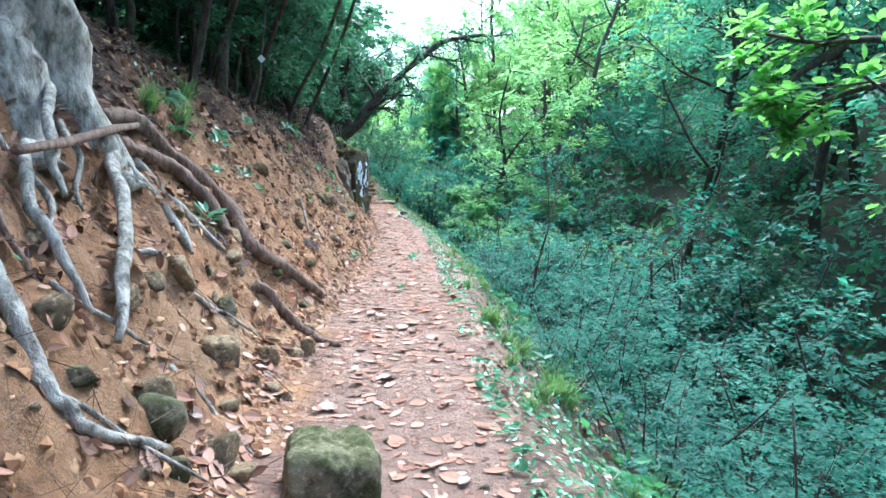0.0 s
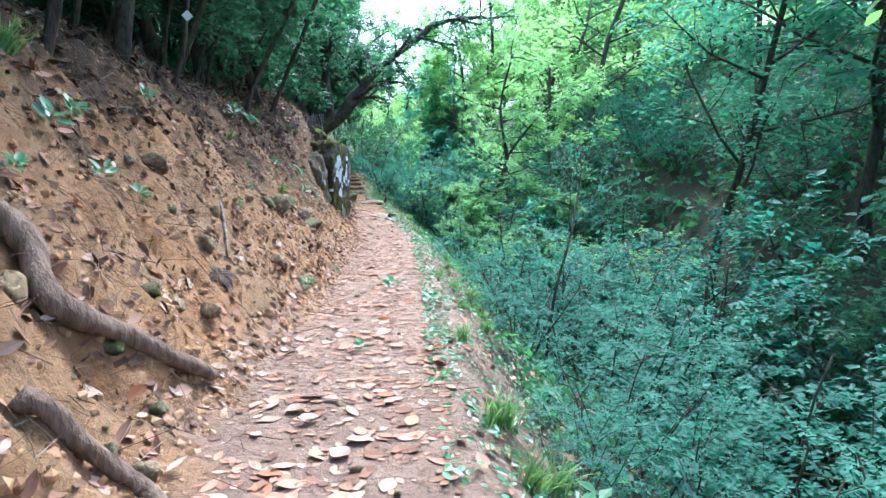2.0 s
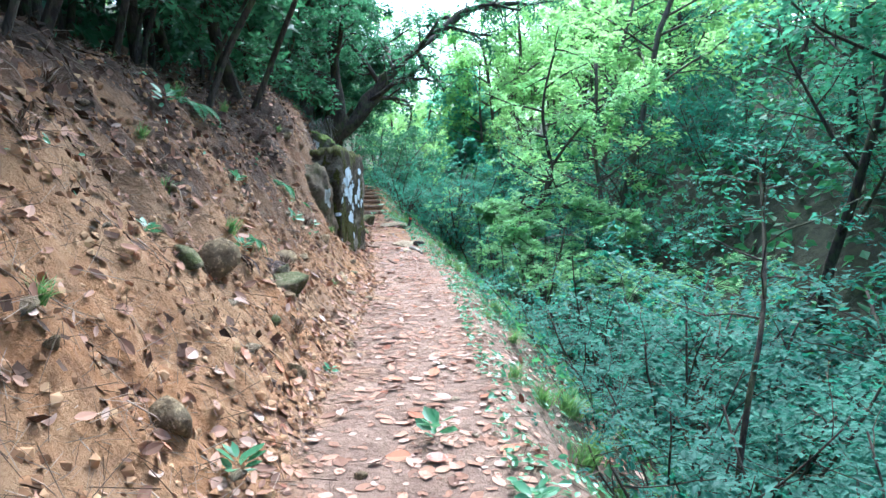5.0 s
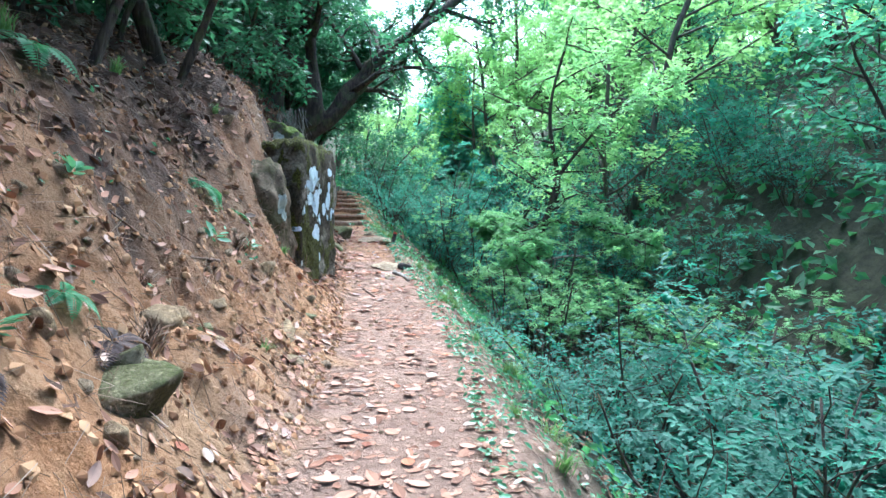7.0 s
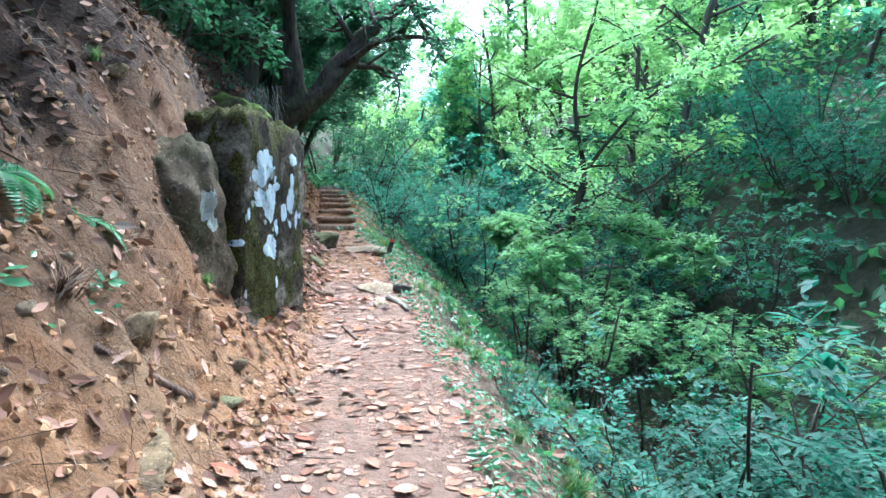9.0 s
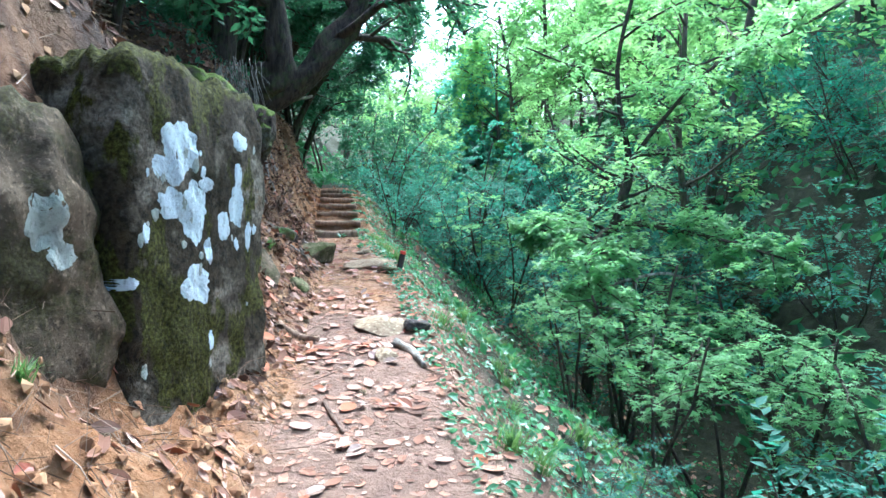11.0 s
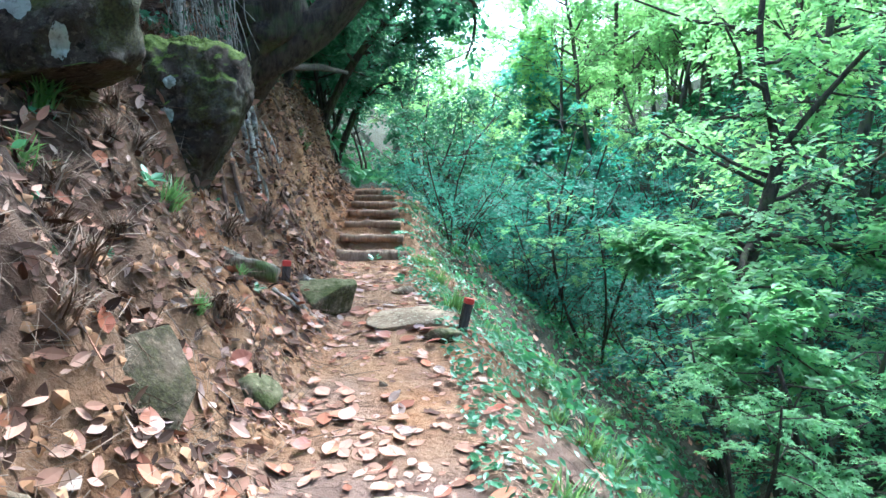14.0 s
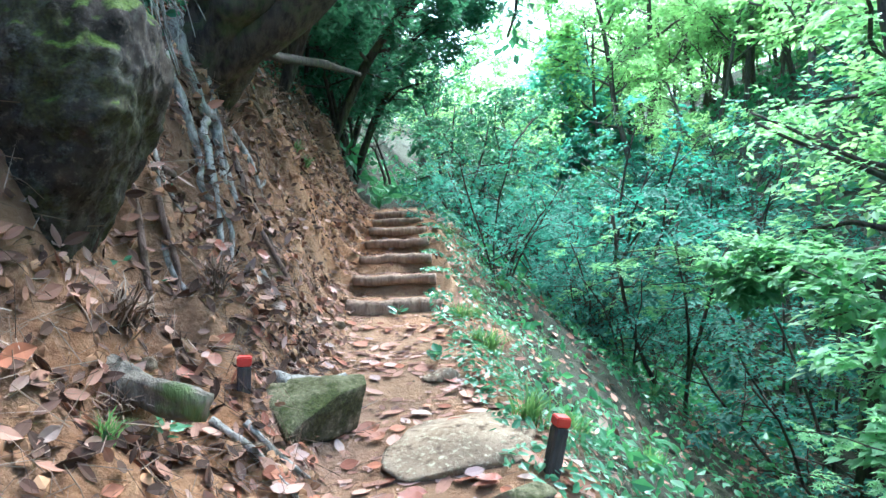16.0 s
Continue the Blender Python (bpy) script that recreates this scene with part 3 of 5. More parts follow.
# ---- the ground ----
def stretched(lo, hi, step, far_lo, far_hi, growth):
    mid = list(np.arange(lo, hi, step))
    s, v = step, lo
    while v > far_lo:
        s *= growth
        v -= s
        mid.insert(0, v)
    s, v = step, mid[-1]
    while v < far_hi:
        s *= growth
        v += s
        mid.append(v)
    return np.array(mid)


GX, GY = stretched(-3.6, 2.2, 0.045, -420, 420, 1.15), stretched(0.6, 31.5, 0.06, -150, 450, 1.13)
MX, MY = np.meshgrid(GX, GY)
GV = np.stack([MX.ravel(), MY.ravel(), height(MX, MY).ravel()], 1)
nx, ny = len(GX), len(GY)
I = (np.arange(ny - 1)[:, None] * nx + np.arange(nx - 1)[None]).ravel()
ground_mesh = np_mesh("ground", GV, [np.stack([I, I + 1, I + nx + 1, I + nx], 1)], SOIL)
D, E_ = across(GV[:, 0], GV[:, 1])
wob = 0.25 * fbm(GV[:, 0] * 2, GV[:, 1] * 2, 31)
tread = np.clip(1 - np.clip((D + 0.15 + wob) / 0.35, 0, 1), 0, 1)
tread = tread * (1 - 0.95 * np.clip((GV[:, 1] - 20.5 + wob * 6) / 3, 0, 1))
beyond = np.clip((GV[:, 1] - 31.5 + wob * 3) / 2.0, 0, 1)
humus = np.clip(beyond + np.clip((E_ - 0.15 + wob) / 0.6, 0, 1) + np.clip((D - 2.9 + wob * 2) / 1.0, 0, 1), 0, 1)
# Dark brown bank earth; the growth with D paints canopy shade up the bank.
loam_shade = np.clip(np.clip((D - 1.15 + wob * 2) / 0.9, 0, 1) + (0.62 * np.clip((GV[:, 1] - 10.5 + wob * 4) / 3, 0, 1) * np.clip((D - 0.45 + wob) / 0.5, 0, 1) + 0.6 * np.clip((GV[:, 1] - 18.3 + wob * 3) / 1.2, 0, 1) * np.clip((23.2 + wob * 3 - GV[:, 1]) / 1.2, 0, 1)) * (1 - 0.6 * np.clip((GV[:, 1] - 20 + wob * 4) / 3, 0, 1)) * np.clip((D - 0.2) / 0.5, 0, 1), 0, 1)
loam_shade = np.clip(loam_shade + 0.45 * np.clip((GV[:, 1] - 23.5 + wob * 3) / 1.5, 0, 1) * np.clip((D - 0.25 + wob) / 0.4, 0, 1), 0, 1)
for key, val in (("tread", tread), ("humus", humus), ("loam_shade", loam_shade)):
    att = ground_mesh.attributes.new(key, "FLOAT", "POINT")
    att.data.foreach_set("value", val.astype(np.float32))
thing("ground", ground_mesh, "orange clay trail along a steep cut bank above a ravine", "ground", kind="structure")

# ---- rocks and stones ----
def blob_mesh(name, radii, mat, seed, boxy=2.0, rough=0.12, detail=4, fine=0.03, facets=0):
    bm = bmesh.new()
    bmesh.ops.create_icosphere(bm, subdivisions=detail, radius=1)
    r = random.Random(seed)
    mean = sum(radii) / 3
    cuts = [(Vector((r.gauss(0, 1), r.gauss(0, 1), r.gauss(0, 1))).normalized(), r.uniform(0.42, 0.8)) for _ in range(facets)]
    off = Vector((seed * 3.17, seed * 1.31, seed * 2.71))
    for v in bm.verts:
        d = v.co.normalized()
        k = (abs(d.x) ** boxy + abs(d.y) ** boxy + abs(d.z) ** boxy) ** (-1 / boxy)
        q = Vector((d.x * radii[0], d.y * radii[1], d.z * radii[2])) / mean
        n = rough * noise.noise(q * 1.6 + off) + 0.5 * rough * noise.noise(q * 3.7 + off) + fine * noise.noise(q * 9 + off) + 0.5 * fine * noise.noise(q * 21 + off)
        p = d * k * (1 + n)
        for c, far in cuts:
            over = p.dot(c) - far
            if over > 0:
                p = p - c * over * 0.92
        v.co = Vector((p.x * radii[0], p.y * radii[1], p.z * radii[2]))
    for f in bm.faces:
        f.smooth = True
    me = bpy.data.meshes.new(name)
    bm.to_mesh(me)
    bm.free()
    me.materials.append(mat)
    return me


from mathutils.bvhtree import BVHTree


def patch_mesh(tree, where, way, rx, ry, mat, seed, lift=0.003):
    """A thin ragged crust that follows the rock under it."""
    rng = np.random.default_rng(seed)
    n = Vector(way).normalized()
    side = n.cross(Vector((0, 0, 1))).normalized()
    up = side.cross(n)
    V, F, segs, rings = [], [], 56, 4
    edge = 1 + 0.22 * np.array([noise.noise(Vector((math.cos(a) * 1.5 + seed, math.sin(a) * 1.5, seed))) + 0.45 * noise.noise(Vector((math.cos(a) * 4 + seed, math.sin(a) * 4, seed))) + 0.3 * noise.noise(Vector((math.cos(a) * 9, math.sin(a) * 14 + seed, 0))) for a in np.linspace(0, 6.283, segs, endpoint=False)]) * 1.6
    for r in range(rings + 1):
        for k in range(segs if r else 1):
            a = 6.283 * k / segs
            f = r / rings * (edge[k] if r else 0)
            p = Vector(where) + side * math.cos(a) * rx * f + up * math.sin(a) * ry * f
            hit, normal, _, _ = tree.ray_cast(p + n * 0.8, -n)
            if hit is None:
                hit, normal, _, _ = tree.find_nearest(p)
            V.append(hit + normal * (lift if r < rings else 0.001))
    for k in range(segs):
        F.append((0, 1 + k, 1 + (k + 1) % segs))
    for r in range(rings - 1):
        a, b = 1 + r * segs, 1 + (r + 1) * segs
        F += [(a + k, b + k, b + (k + 1) % segs, a + (k + 1) % segs) for k in range(segs)]
    me = bpy.data.meshes.new("patch")
    me.from_pydata([tuple(v) for v in V], [], F)
    me.materials.append(mat)
    return me


def surface(ob):
    bm = bmesh.new()
    bm.from_mesh(ob.data)
    bm.transform(ob.matrix_basis)
    t = BVHTree.FromBMesh(bm)
    bm.free()
    return t


def crust(rock, name, tree, where, way, rx, ry, mat, seed, label=""):
    ob = part(name, patch_mesh(tree, where, way, rx, ry, mat, seed), rock, label)
    ob.matrix_parent_inverse = rock.matrix_basis.inverted()


big_rock = thing("rock", blob_mesh("rock", (0.435, 0.74, 1.70), ROCK, 4, 12.0, 0.06, 6, 0.045, 0), "tall mossy grey boulder with white lichen patches beside trail", "rock")
big_rock.matrix_basis = pose(-1.20, 18.70, 1.36, 0, 0, -13.6)
face = surface(big_rock)
LICHENS = [
    (-0.84, 18.27, 2.61, 0.168, 0.151),
    (-0.87, 18.13, 2.50, 0.108, 0.050),
    (-0.85, 18.23, 2.45, 0.074, 0.046),
    (-0.85, 18.21, 2.30, 0.124, 0.080),
    (-0.80, 18.41, 2.28, 0.139, 0.150),
    (-0.80, 18.44, 2.16, 0.078, 0.091),
    (-0.77, 18.56, 2.03, 0.036, 0.081),
    (-0.80, 18.43, 1.83, 0.149, 0.104),
    (-0.68, 18.91, 2.72, 0.097, 0.062),
    (-0.69, 18.88, 2.30, 0.095, 0.135),
    (-0.72, 18.73, 2.17, 0.075, 0.091),
    (-0.66, 19.01, 2.10, 0.040, 0.098),
    (-0.93, 17.90, 1.89, 0.055, 0.032),
    (-0.77, 18.56, 1.49, 0.033, 0.058),
    (-0.77, 18.53, 2.42, 0.072, 0.043),
    (-0.69, 18.89, 2.47, 0.044, 0.102),
]
for k, (x, y, z, rx, ry) in enumerate(LICHENS):
    crust(big_rock, "lichen_patch", face, (x, y, z), (0.972, -0.235, 0.0), rx, ry, LICHEN, k + 3)
rng = np.random.default_rng(19)
for k in range(26):
    a = rng.uniform(0.0, 1.0)
    z = rng.uniform(1.3, 2.7)
    r = rng.uniform(0.010, 0.03)
    crust(big_rock, "lichen_patch", face, (-0.95 + 0.3 * a, 17.95 + 1.2 * a, z), (0.972, -0.235, 0.0), r, r * rng.uniform(1.0, 2.2), LICHEN if k % 3 == 0 else LICHEN_GREY, 200 + k)
side_rock = thing("rock", blob_mesh("rock", (0.38, 0.44, 0.78), ROCK_BROWN, 9, 3.2, 0.2, 5, 0.05), "rounded brown rock leaning against the tall boulder", "rock")
side_rock.matrix_basis = pose(-1.45, 17.66, 1.96, 6, 0, -20)
t_side = surface(side_rock)
for k, (x, y, z, rx, ry) in enumerate(((-1.2, 17.55, 2.2, 0.10, 0.13), (-1.15, 17.6, 2.05, 0.07, 0.07))):
    crust(side_rock, "lichen_patch", t_side, (x, y, z), (0.75, -0.66, 0.1), rx, ry, LICHEN_GREY, k + 60)
moss_rock = thing("boulder", blob_mesh("boulder", (0.40, 0.45, 0.60), ROCK_DARK, 14, 4.0, 0.14, 6, 0.05), "dark brown boulder with a moss cap on the bank", "rock")
for v in moss_rock.data.vertices:
    v.co.x -= 0.28 * (0.3 - v.co.z) if v.co.z < 0.3 else 0.0
    if v.co.z < 0.1:
        pinch = 1 + 0.6 * (v.co.z - 0.1)
        v.co.x, v.co.y = v.co.x * pinch, v.co.y * pinch
moss_rock.matrix_basis = pose(-1.80, 23.14, 3.06, 3, 3, 14)
t_moss = surface(moss_rock)
for k, (x, y, z, r) in enumerate(((-1.80, 22.75, 3.32, 0.035), (-1.82, 22.75, 3.10, 0.045), (-1.95, 22.75, 2.85, 0.04))):
    crust(moss_rock, "lichen_patch", t_moss, (x, y, z), (0.5, -0.86, 0.0), r, r * 1.2, LICHEN_GREY, k + 80)
ledge = thing("rock", blob_mesh("rock", (0.5, 0.5, 0.5), ROCK_DARK, 31, 3.6, 0.2, 5, 0.05, 4), "dark rock ledge jutting from the upper bank", "rock")
ledge.matrix_basis = pose(-2.05, 21.85, 3.36, 0, 8, 20)
t_ledge = surface(ledge)
for k, (x, y, z, r) in enumerate(((-1.9, 21.4, 3.5, 0.10), (-1.75, 21.5, 3.25, 0.05))):
    crust(ledge, "lichen_patch", t_ledge, (x, y, z), (0.55, -0.83, 0.0), r, r * 1.4, LICHEN_GREY, k + 90)


def stone(x, y, radii, mat, seed, label, sink=0.3, turn=0, tilt=0, boxy=3.5, rough=0.14, detail=3):
    ob = thing("stone", blob_mesh("stone", radii, mat, seed, boxy, rough, detail, 0.05, 0 if boxy >= 4.5 else 12), label, "stone")
    ob.matrix_basis = pose(x, y, float(height(x, y)) + radii[2] * (1 - 2 * sink), tilt, 0, turn)
    return ob


stone(-0.12, 2.28, (0.21, 0.22, 0.33), STONE_MOSS, 21, "squared mossy stone standing at the trail edge", 0.64, 8, 0, 8.0, 0.12, 5)
stone(-0.17, 23.62, (0.32, 0.44, 0.10), SLAB, 22, "pale flat stone slab set in the trail", 0.42, -12, 9, 4, 0.1, 4)
stone(0.12, 20.75, (0.36, 0.52, 0.10), SLAB, 23, "flat worn bedrock slab across the trail", 0.45, 12, 4, 4, 0.12, 4)
stone(-0.98, 23.66, (0.40, 0.34, 0.17), STONE_MOSS, 24, "mossy stone block beside the trail", 0.42, 25, -8, 4, 0.14, 5)
stone(-0.38, 24.55, (0.15, 0.11, 0.08), SLAB, 25, "small pale stone sunk in the trail", 0.4, 30)
stone(0.08, 23.05, (0.16, 0.12, 0.12), STONE_MOSS, 26, "mossy stone at the trail edge", 0.4, 10)
stone(0.20, 19.92, (0.16, 0.13, 0.07), SLAB, 27, "low pale stone in the trail", 0.4, 70)
stone(-0.84, 21.66, (0.17, 0.16, 0.16), STONE_MOSS, 28, "mossy grey stone at the foot of the bank", 0.62, 15)
stone(-1.20, 21.0, (0.32, 0.44, 0.36), ROCK_BROWN, 29, "mossy green rock half buried in the bank", 0.93, 15, 10, 4.0, 0.2, 5)
for k, (x, y, r, h) in enumerate(((-1.11, 10.5, 0.14, 0.12), (-0.76, 9.2, 0.15, 0.15), (-1.6, 8.02, 0.17, 0.11), (-1.32, 7.6, 0.10, 0.08), (-0.79, 6.8, 0.12, 0.12), (-0.95, 6.5, 0.13, 0.12),
                                   (-1.06, 13.3, 0.12, 0.09), (-0.97, 12.9, 0.18, 0.1), (-1.07, 10.95, 0.22, 0.2), (-0.79, 12.12, 0.26, 0.2), (-0.5, 14.4, 0.2, 0.08), (-1.3, 13.15, 0.07, 0.06),
                                   (-0.6, 16.1, 0.17, 0.07), (-0.99, 15.7, 0.2, 0.17), (-1.77, 17.3, 0.14, 0.12), (-0.89, 2.3, 0.15, 0.15), (-0.88, 3.35, 0.13, 0.17), (-1.2, 2.1, 0.11, 0.11),
                                   (-1.06, 2.0, 0.10, 0.10), (-0.56, 2.42, 0.13, 0.08), (-0.75, 3.0, 0.10, 0.11), (-1.0, 4.0, 0.12, 0.13), (-1.15, 3.5, 0.14, 0.15), (-0.7, 3.9, 0.1, 0.12), (-0.95, 5.0, 0.12, 0.1), (-0.6, 4.3, 0.12, 0.1))):
    stone(x, y, (r * 0.9, r * 0.75, h * 0.85), STONE if k % 3 else STONE_MOSS, 100 + k, "angular tan stone stuck in the clay bank" if k % 3 else "tan stone with a mossy face in the bank", 0.45, k * 47, 12)
for k, (x, y, w, h) in enumerate([(-1.04, 13.42, 0.15, 0.11), (-0.94, 13.14, 0.15, 0.12), (-0.85, 13.53, 0.12, 0.1), (-0.97, 14.1, 0.13, 0.07)]):
    stone(x, y, (w * 0.75, w * 0.7, h * 0.75), STONE, 150 + k, "squared tan sandstone block in the clay bank", 0.5, 12 * k - 20, 5, 4.4, 0.1, 4)

for k, (x, y, z, radii, turn, tilt) in enumerate(((-1.34, 13.78, 1.46, (0.17, 0.17, 0.125), 10, 3), (-1.34, 13.45, 1.20, (0.23, 0.18, 0.085), -8, -6), (-1.02, 13.7, 1.22, (0.12, 0.12, 0.06), 20, 4), (-1.70, 17.42, 2.42, (0.16, 0.16, 0.13), 30, 8), (-0.80, 15.0, 1.0, (0.24, 0.3, 0.09), 10, 14))):
    block = thing("stone", blob_mesh("stone", radii, STONE_MOSS if k in (1, 2) else STONE, 170 + k, 6.5 if k < 3 else 3.0, 0.1, 4, 0.05, 3), "squared grey-tan stone block bedded in the clay bank" if k < 3 else "rounded tan stone bedded in the clay bank", "stone")
    block.matrix_basis = pose(x, y, z, tilt, 0, turn)

stub = thing("rotten_stub", blob_mesh("stub", (0.12, 0.08, 0.055), SOOT, 190, 3.0, 0.3, 4, 0.08), "dark rotten wood stub jutting from the trail edge", "wood")
stub.matrix_basis = pose(0.46, 20.62, float(height(0.46, 20.62)) + 0.03, 0, 6, 12)

r_ = np.random.default_rng(44)
for k in range(34):
    y = r_.uniform(1.7, 5.6) if k < 24 else r_.uniform(6.0, 12.5)
    d, w = r_.uniform(0.0, 0.95), r_.uniform(0.055, 0.11)
    stone(float(trail_x(y)) - float(np.interp(y, FINE, LEFT_F)) - d, y, (w, w * r_.uniform(0.7, 1.0), w * r_.uniform(0.8, 1.3)), STONE if k % 4 else STONE_MOSS, 210 + k, "angular tan stone bedded in the cut clay" if k % 4 else "angular stone with a mossy face in the cut clay", 0.42, r_.uniform(-40, 40), r_.uniform(-10, 10), 4.2, 0.12)

# ---- the stair of logs ----
def log_step(k):
    y, z = STEP_Y0 + k * STEP_GAP, STEP_TOP[k]
    x = float(trail_x(y))
    half = 0.44 - 0.015 * k
    rng = np.random.default_rng(k)
    r = 0.08 if k == 0 else 0.055
    yaw = rng.uniform(-0.05, 0.05)
    pts = [(x + s * half, y + s * yaw + 0.015 * math.sin(3 * s + k), z - r - 0.004 + rng.normal(0, 0.006)) for s in np.linspace(-1, 1, 9)]
    V, Q, T = tube(pts, [r * rng.uniform(0.93, 1.07) for _ in range(9)], 14, 0.12, k)
    if k == 0:
        V[:, 2] = np.where(V[:, 2] < z - r, V[:, 2] - 0.06, V[:, 2])
    ob = thing("log_step", np_mesh("log", V, [Q, T], LOG_WOOD), "weathered brown log edging an earth step", "step", "log steps")
    return ob


for k in range(7):
    log_step(k)


def marker_post(x, y, tall, lean, label):
    z = float(height(x, y))
    ob = thing("marker_post", None, label, "post", "red-topped posts")
    ob.matrix_basis = pose(x, y, z, lean[0], lean[1], 20)
    for nm, lo, hi, w, mat in (("post", -0.15, tall, 0.032, SOOT), ("red_cap", tall, tall + 0.045, 0.034, RED)):
        bm = bmesh.new()
        bmesh.ops.create_cube(bm, size=1)
        for v in bm.verts:
            v.co = Vector((v.co.x * 2 * w, v.co.y * 2 * w, lo if v.co.z < 0 else hi))
        bmesh.ops.bevel(bm, geom=bm.edges[:], offset=0.006, segments=2, affect="EDGES")
        me = bpy.data.meshes.new(nm)
        bm.to_mesh(me)
        bm.free()
        me.materials.append(mat)
        part(nm, me, ob)


marker_post(0.21, 23.38, 0.22, (4, 12), "short dark post with a red painted top at the trail edge")
marker_post(-1.22, 23.5, 0.14, (0, 4), "sunken dark post with a red painted top on the bank")

# ---- the tree with bare roots ----
def draped(points, radius, lift=0.6):
    return [tuple(np.array((x, y, max(z, float(height(x, y))))) + np.array((0.5, -0.1, 0.6)) * radius * lift) for x, y, z in points]


root_tree = thing("root_tree", None, "big grey-barked tree gripping the clay bank with bare roots", "tree")
trunk_runs = [(curved([(-1.80, 4.15, 1.55), (-1.95, 4.05, 2.0), (-2.1, 3.95, 2.5), (-2.22, 3.8, 3.3), (-2.35, 3.7, 5.0), (-2.5, 3.6, 8.0)]), (0.20, 0.18, 0.20, 0.22, 0.2, 0.15)),
              (curved([(-1.95, 3.45, 1.65), (-2.1, 3.5, 2.1), (-2.3, 3.55, 2.7), (-2.5, 3.5, 4.0), (-2.9, 3.3, 7.5)]), (0.17, 0.2, 0.24, 0.22, 0.14))]
V, F = joined([tube(p, r, 20, 0.35, i) for i, (p, r) in enumerate(trunk_runs)])
part("trunk", np_mesh("trunk", V, F, BARK_GREY), root_tree)
ROOTS = [
    ([(-1.95, 3.6, 2.2), (-1.75, 3.2, 1.95), (-1.62, 2.95, 1.72), (-1.5, 2.85, 1.52)], 0.03, BARK_GREY),
    ([(-1.85, 4.1, 1.75), (-1.62, 4.25, 1.55), (-1.42, 4.3, 1.3), (-1.3, 4.2, 1.12)], 0.035, BARK_GREY),
    ([(-1.3, 3.6, 1.05), (-1.1, 3.7, 0.85), (-0.98, 3.95, 0.72), (-0.8, 4.05, 0.55)], 0.016, BARK_GREY),
    ([(-1.5, 2.3, 1.3), (-1.35, 2.2, 1.08), (-1.25, 2.3, 0.9)], 0.012, ROOT_BROWN),
    ([(-0.95, 2.7, 0.5), (-0.75, 2.75, 0.32), (-0.55, 2.65, 0.2)], 0.012, BARK_GREY),
    ([(-2.01, 4.4, 2.1), (-1.95, 4.83, 2.06), (-1.79, 5.12, 1.90), (-1.6, 5.45, 1.68), (-1.34, 5.5, 1.38), (-1.16, 5.4, 1.1), (-0.94, 5.62, 0.87), (-0.66, 5.95, 0.62), (-0.6, 6.1, 0.5)], 0.07, ROOT_BROWN),
    ([(-1.9, 4.3, 1.9), (-1.80, 4.6, 1.86), (-1.68, 5.0, 1.76), (-1.5, 5.15, 1.56), (-1.33, 5.12, 1.32), (-1.26, 5.05, 1.1)], 0.06, ROOT_BROWN),
    ([(-1.84, 4.15, 1.85), (-1.6, 3.7, 1.62), (-1.36, 3.2, 1.33), (-1.2, 2.75, 1.1), (-1.1, 2.45, 0.85)], 0.043, BARK_GREY),
    ([(-1.9, 2.6, 1.9), (-1.45, 2.05, 1.3), (-1.28, 1.93, 1.05), (-1.16, 1.85, 0.92), (-1.07, 1.8, 0.79), (-1.0, 1.8, 0.66), (-0.93, 1.88, 0.57), (-0.80, 2.2, 0.44)], 0.036, BARK_GREY),
    ([(-1.75, 3.0, 1.8), (-1.56, 2.6, 1.54), (-1.44, 2.53, 1.38), (-1.3, 2.44, 1.19), (-1.18, 2.4, 1.0)], 0.028, BARK_GREY),
    ([(-1.0, 4.8, 0.75), (-0.88, 4.81, 0.66), (-0.69, 4.9, 0.47), (-0.5, 4.85, 0.36), (-0.3, 4.7, 0.30)], 0.042, ROOT_BROWN),
    ([(-1.38, 3.35, 1.2), (-1.27, 3.5, 1.02), (-1.2, 3.75, 0.9), (-1.05, 3.92, 0.75)], 0.017, BARK_GREY),
    ([(-1.85, 4.5, 1.85), (-1.6, 4.6, 1.55), (-1.4, 4.6, 1.35), (-1.2, 4.7, 1.1)], 0.03, BARK_GREY),
    ([(-2.1, 3.1, 2.1), (-1.8, 2.95, 1.72), (-1.6, 2.9, 1.5), (-1.55, 2.75, 1.35)], 0.02, BARK_GREY),
    ([(-1.95, 3.7, 2.0), (-1.72, 3.45, 1.8), (-1.66, 3.3, 1.55), (-1.6, 3.25, 1.4)], 0.018, BARK_GREY),
    ([(-1.3, 2.3, 1.15), (-1.15, 2.6, 0.9), (-1.02, 2.75, 0.75)], 0.012, BARK_GREY),
    ([(-1.1, 1.75, 0.7), (-0.95, 2.0, 0.5), (-0.65, 2.15, 0.34)], 0.014, BARK_GREY),
]
for k, (pts, r, mat) in enumerate(ROOTS):
    line = curved(draped(pts, r), 6)
    line = line + np.stack([0.006 * np.sin(np.arange(len(line)) * 0.9 + k), 0.010 * np.cos(np.arange(len(line)) * 0.6 + k), 0.005 * np.sin(np.arange(len(line)) * 1.1 + k)], 1)
    V, Q, T = tube(line, (r * 1.25, r * 1.05, r * 0.9, r * 0.45), 12, 0.28, k + 5)
    part("root", np_mesh("root", V, [Q, T], mat), root_tree)
rng = np.random.default_rng(5)
crown_twigs = []
crown_tubes = []
for k in range(9):
    a = k * 0.8
    grow(rng, (-2.5 + 0.1 * math.cos(a), 3.6, 4.8 + 0.35 * k), (math.cos(a), math.sin(a), 0.35), 2.6, 0.05, 1, DARK, crown_tubes, crown_twigs)
part("limb", tubes_mesh("limb", [(p, r) for p, r, l in crown_tubes if l < 3], BARK_DARK, 4), root_tree)
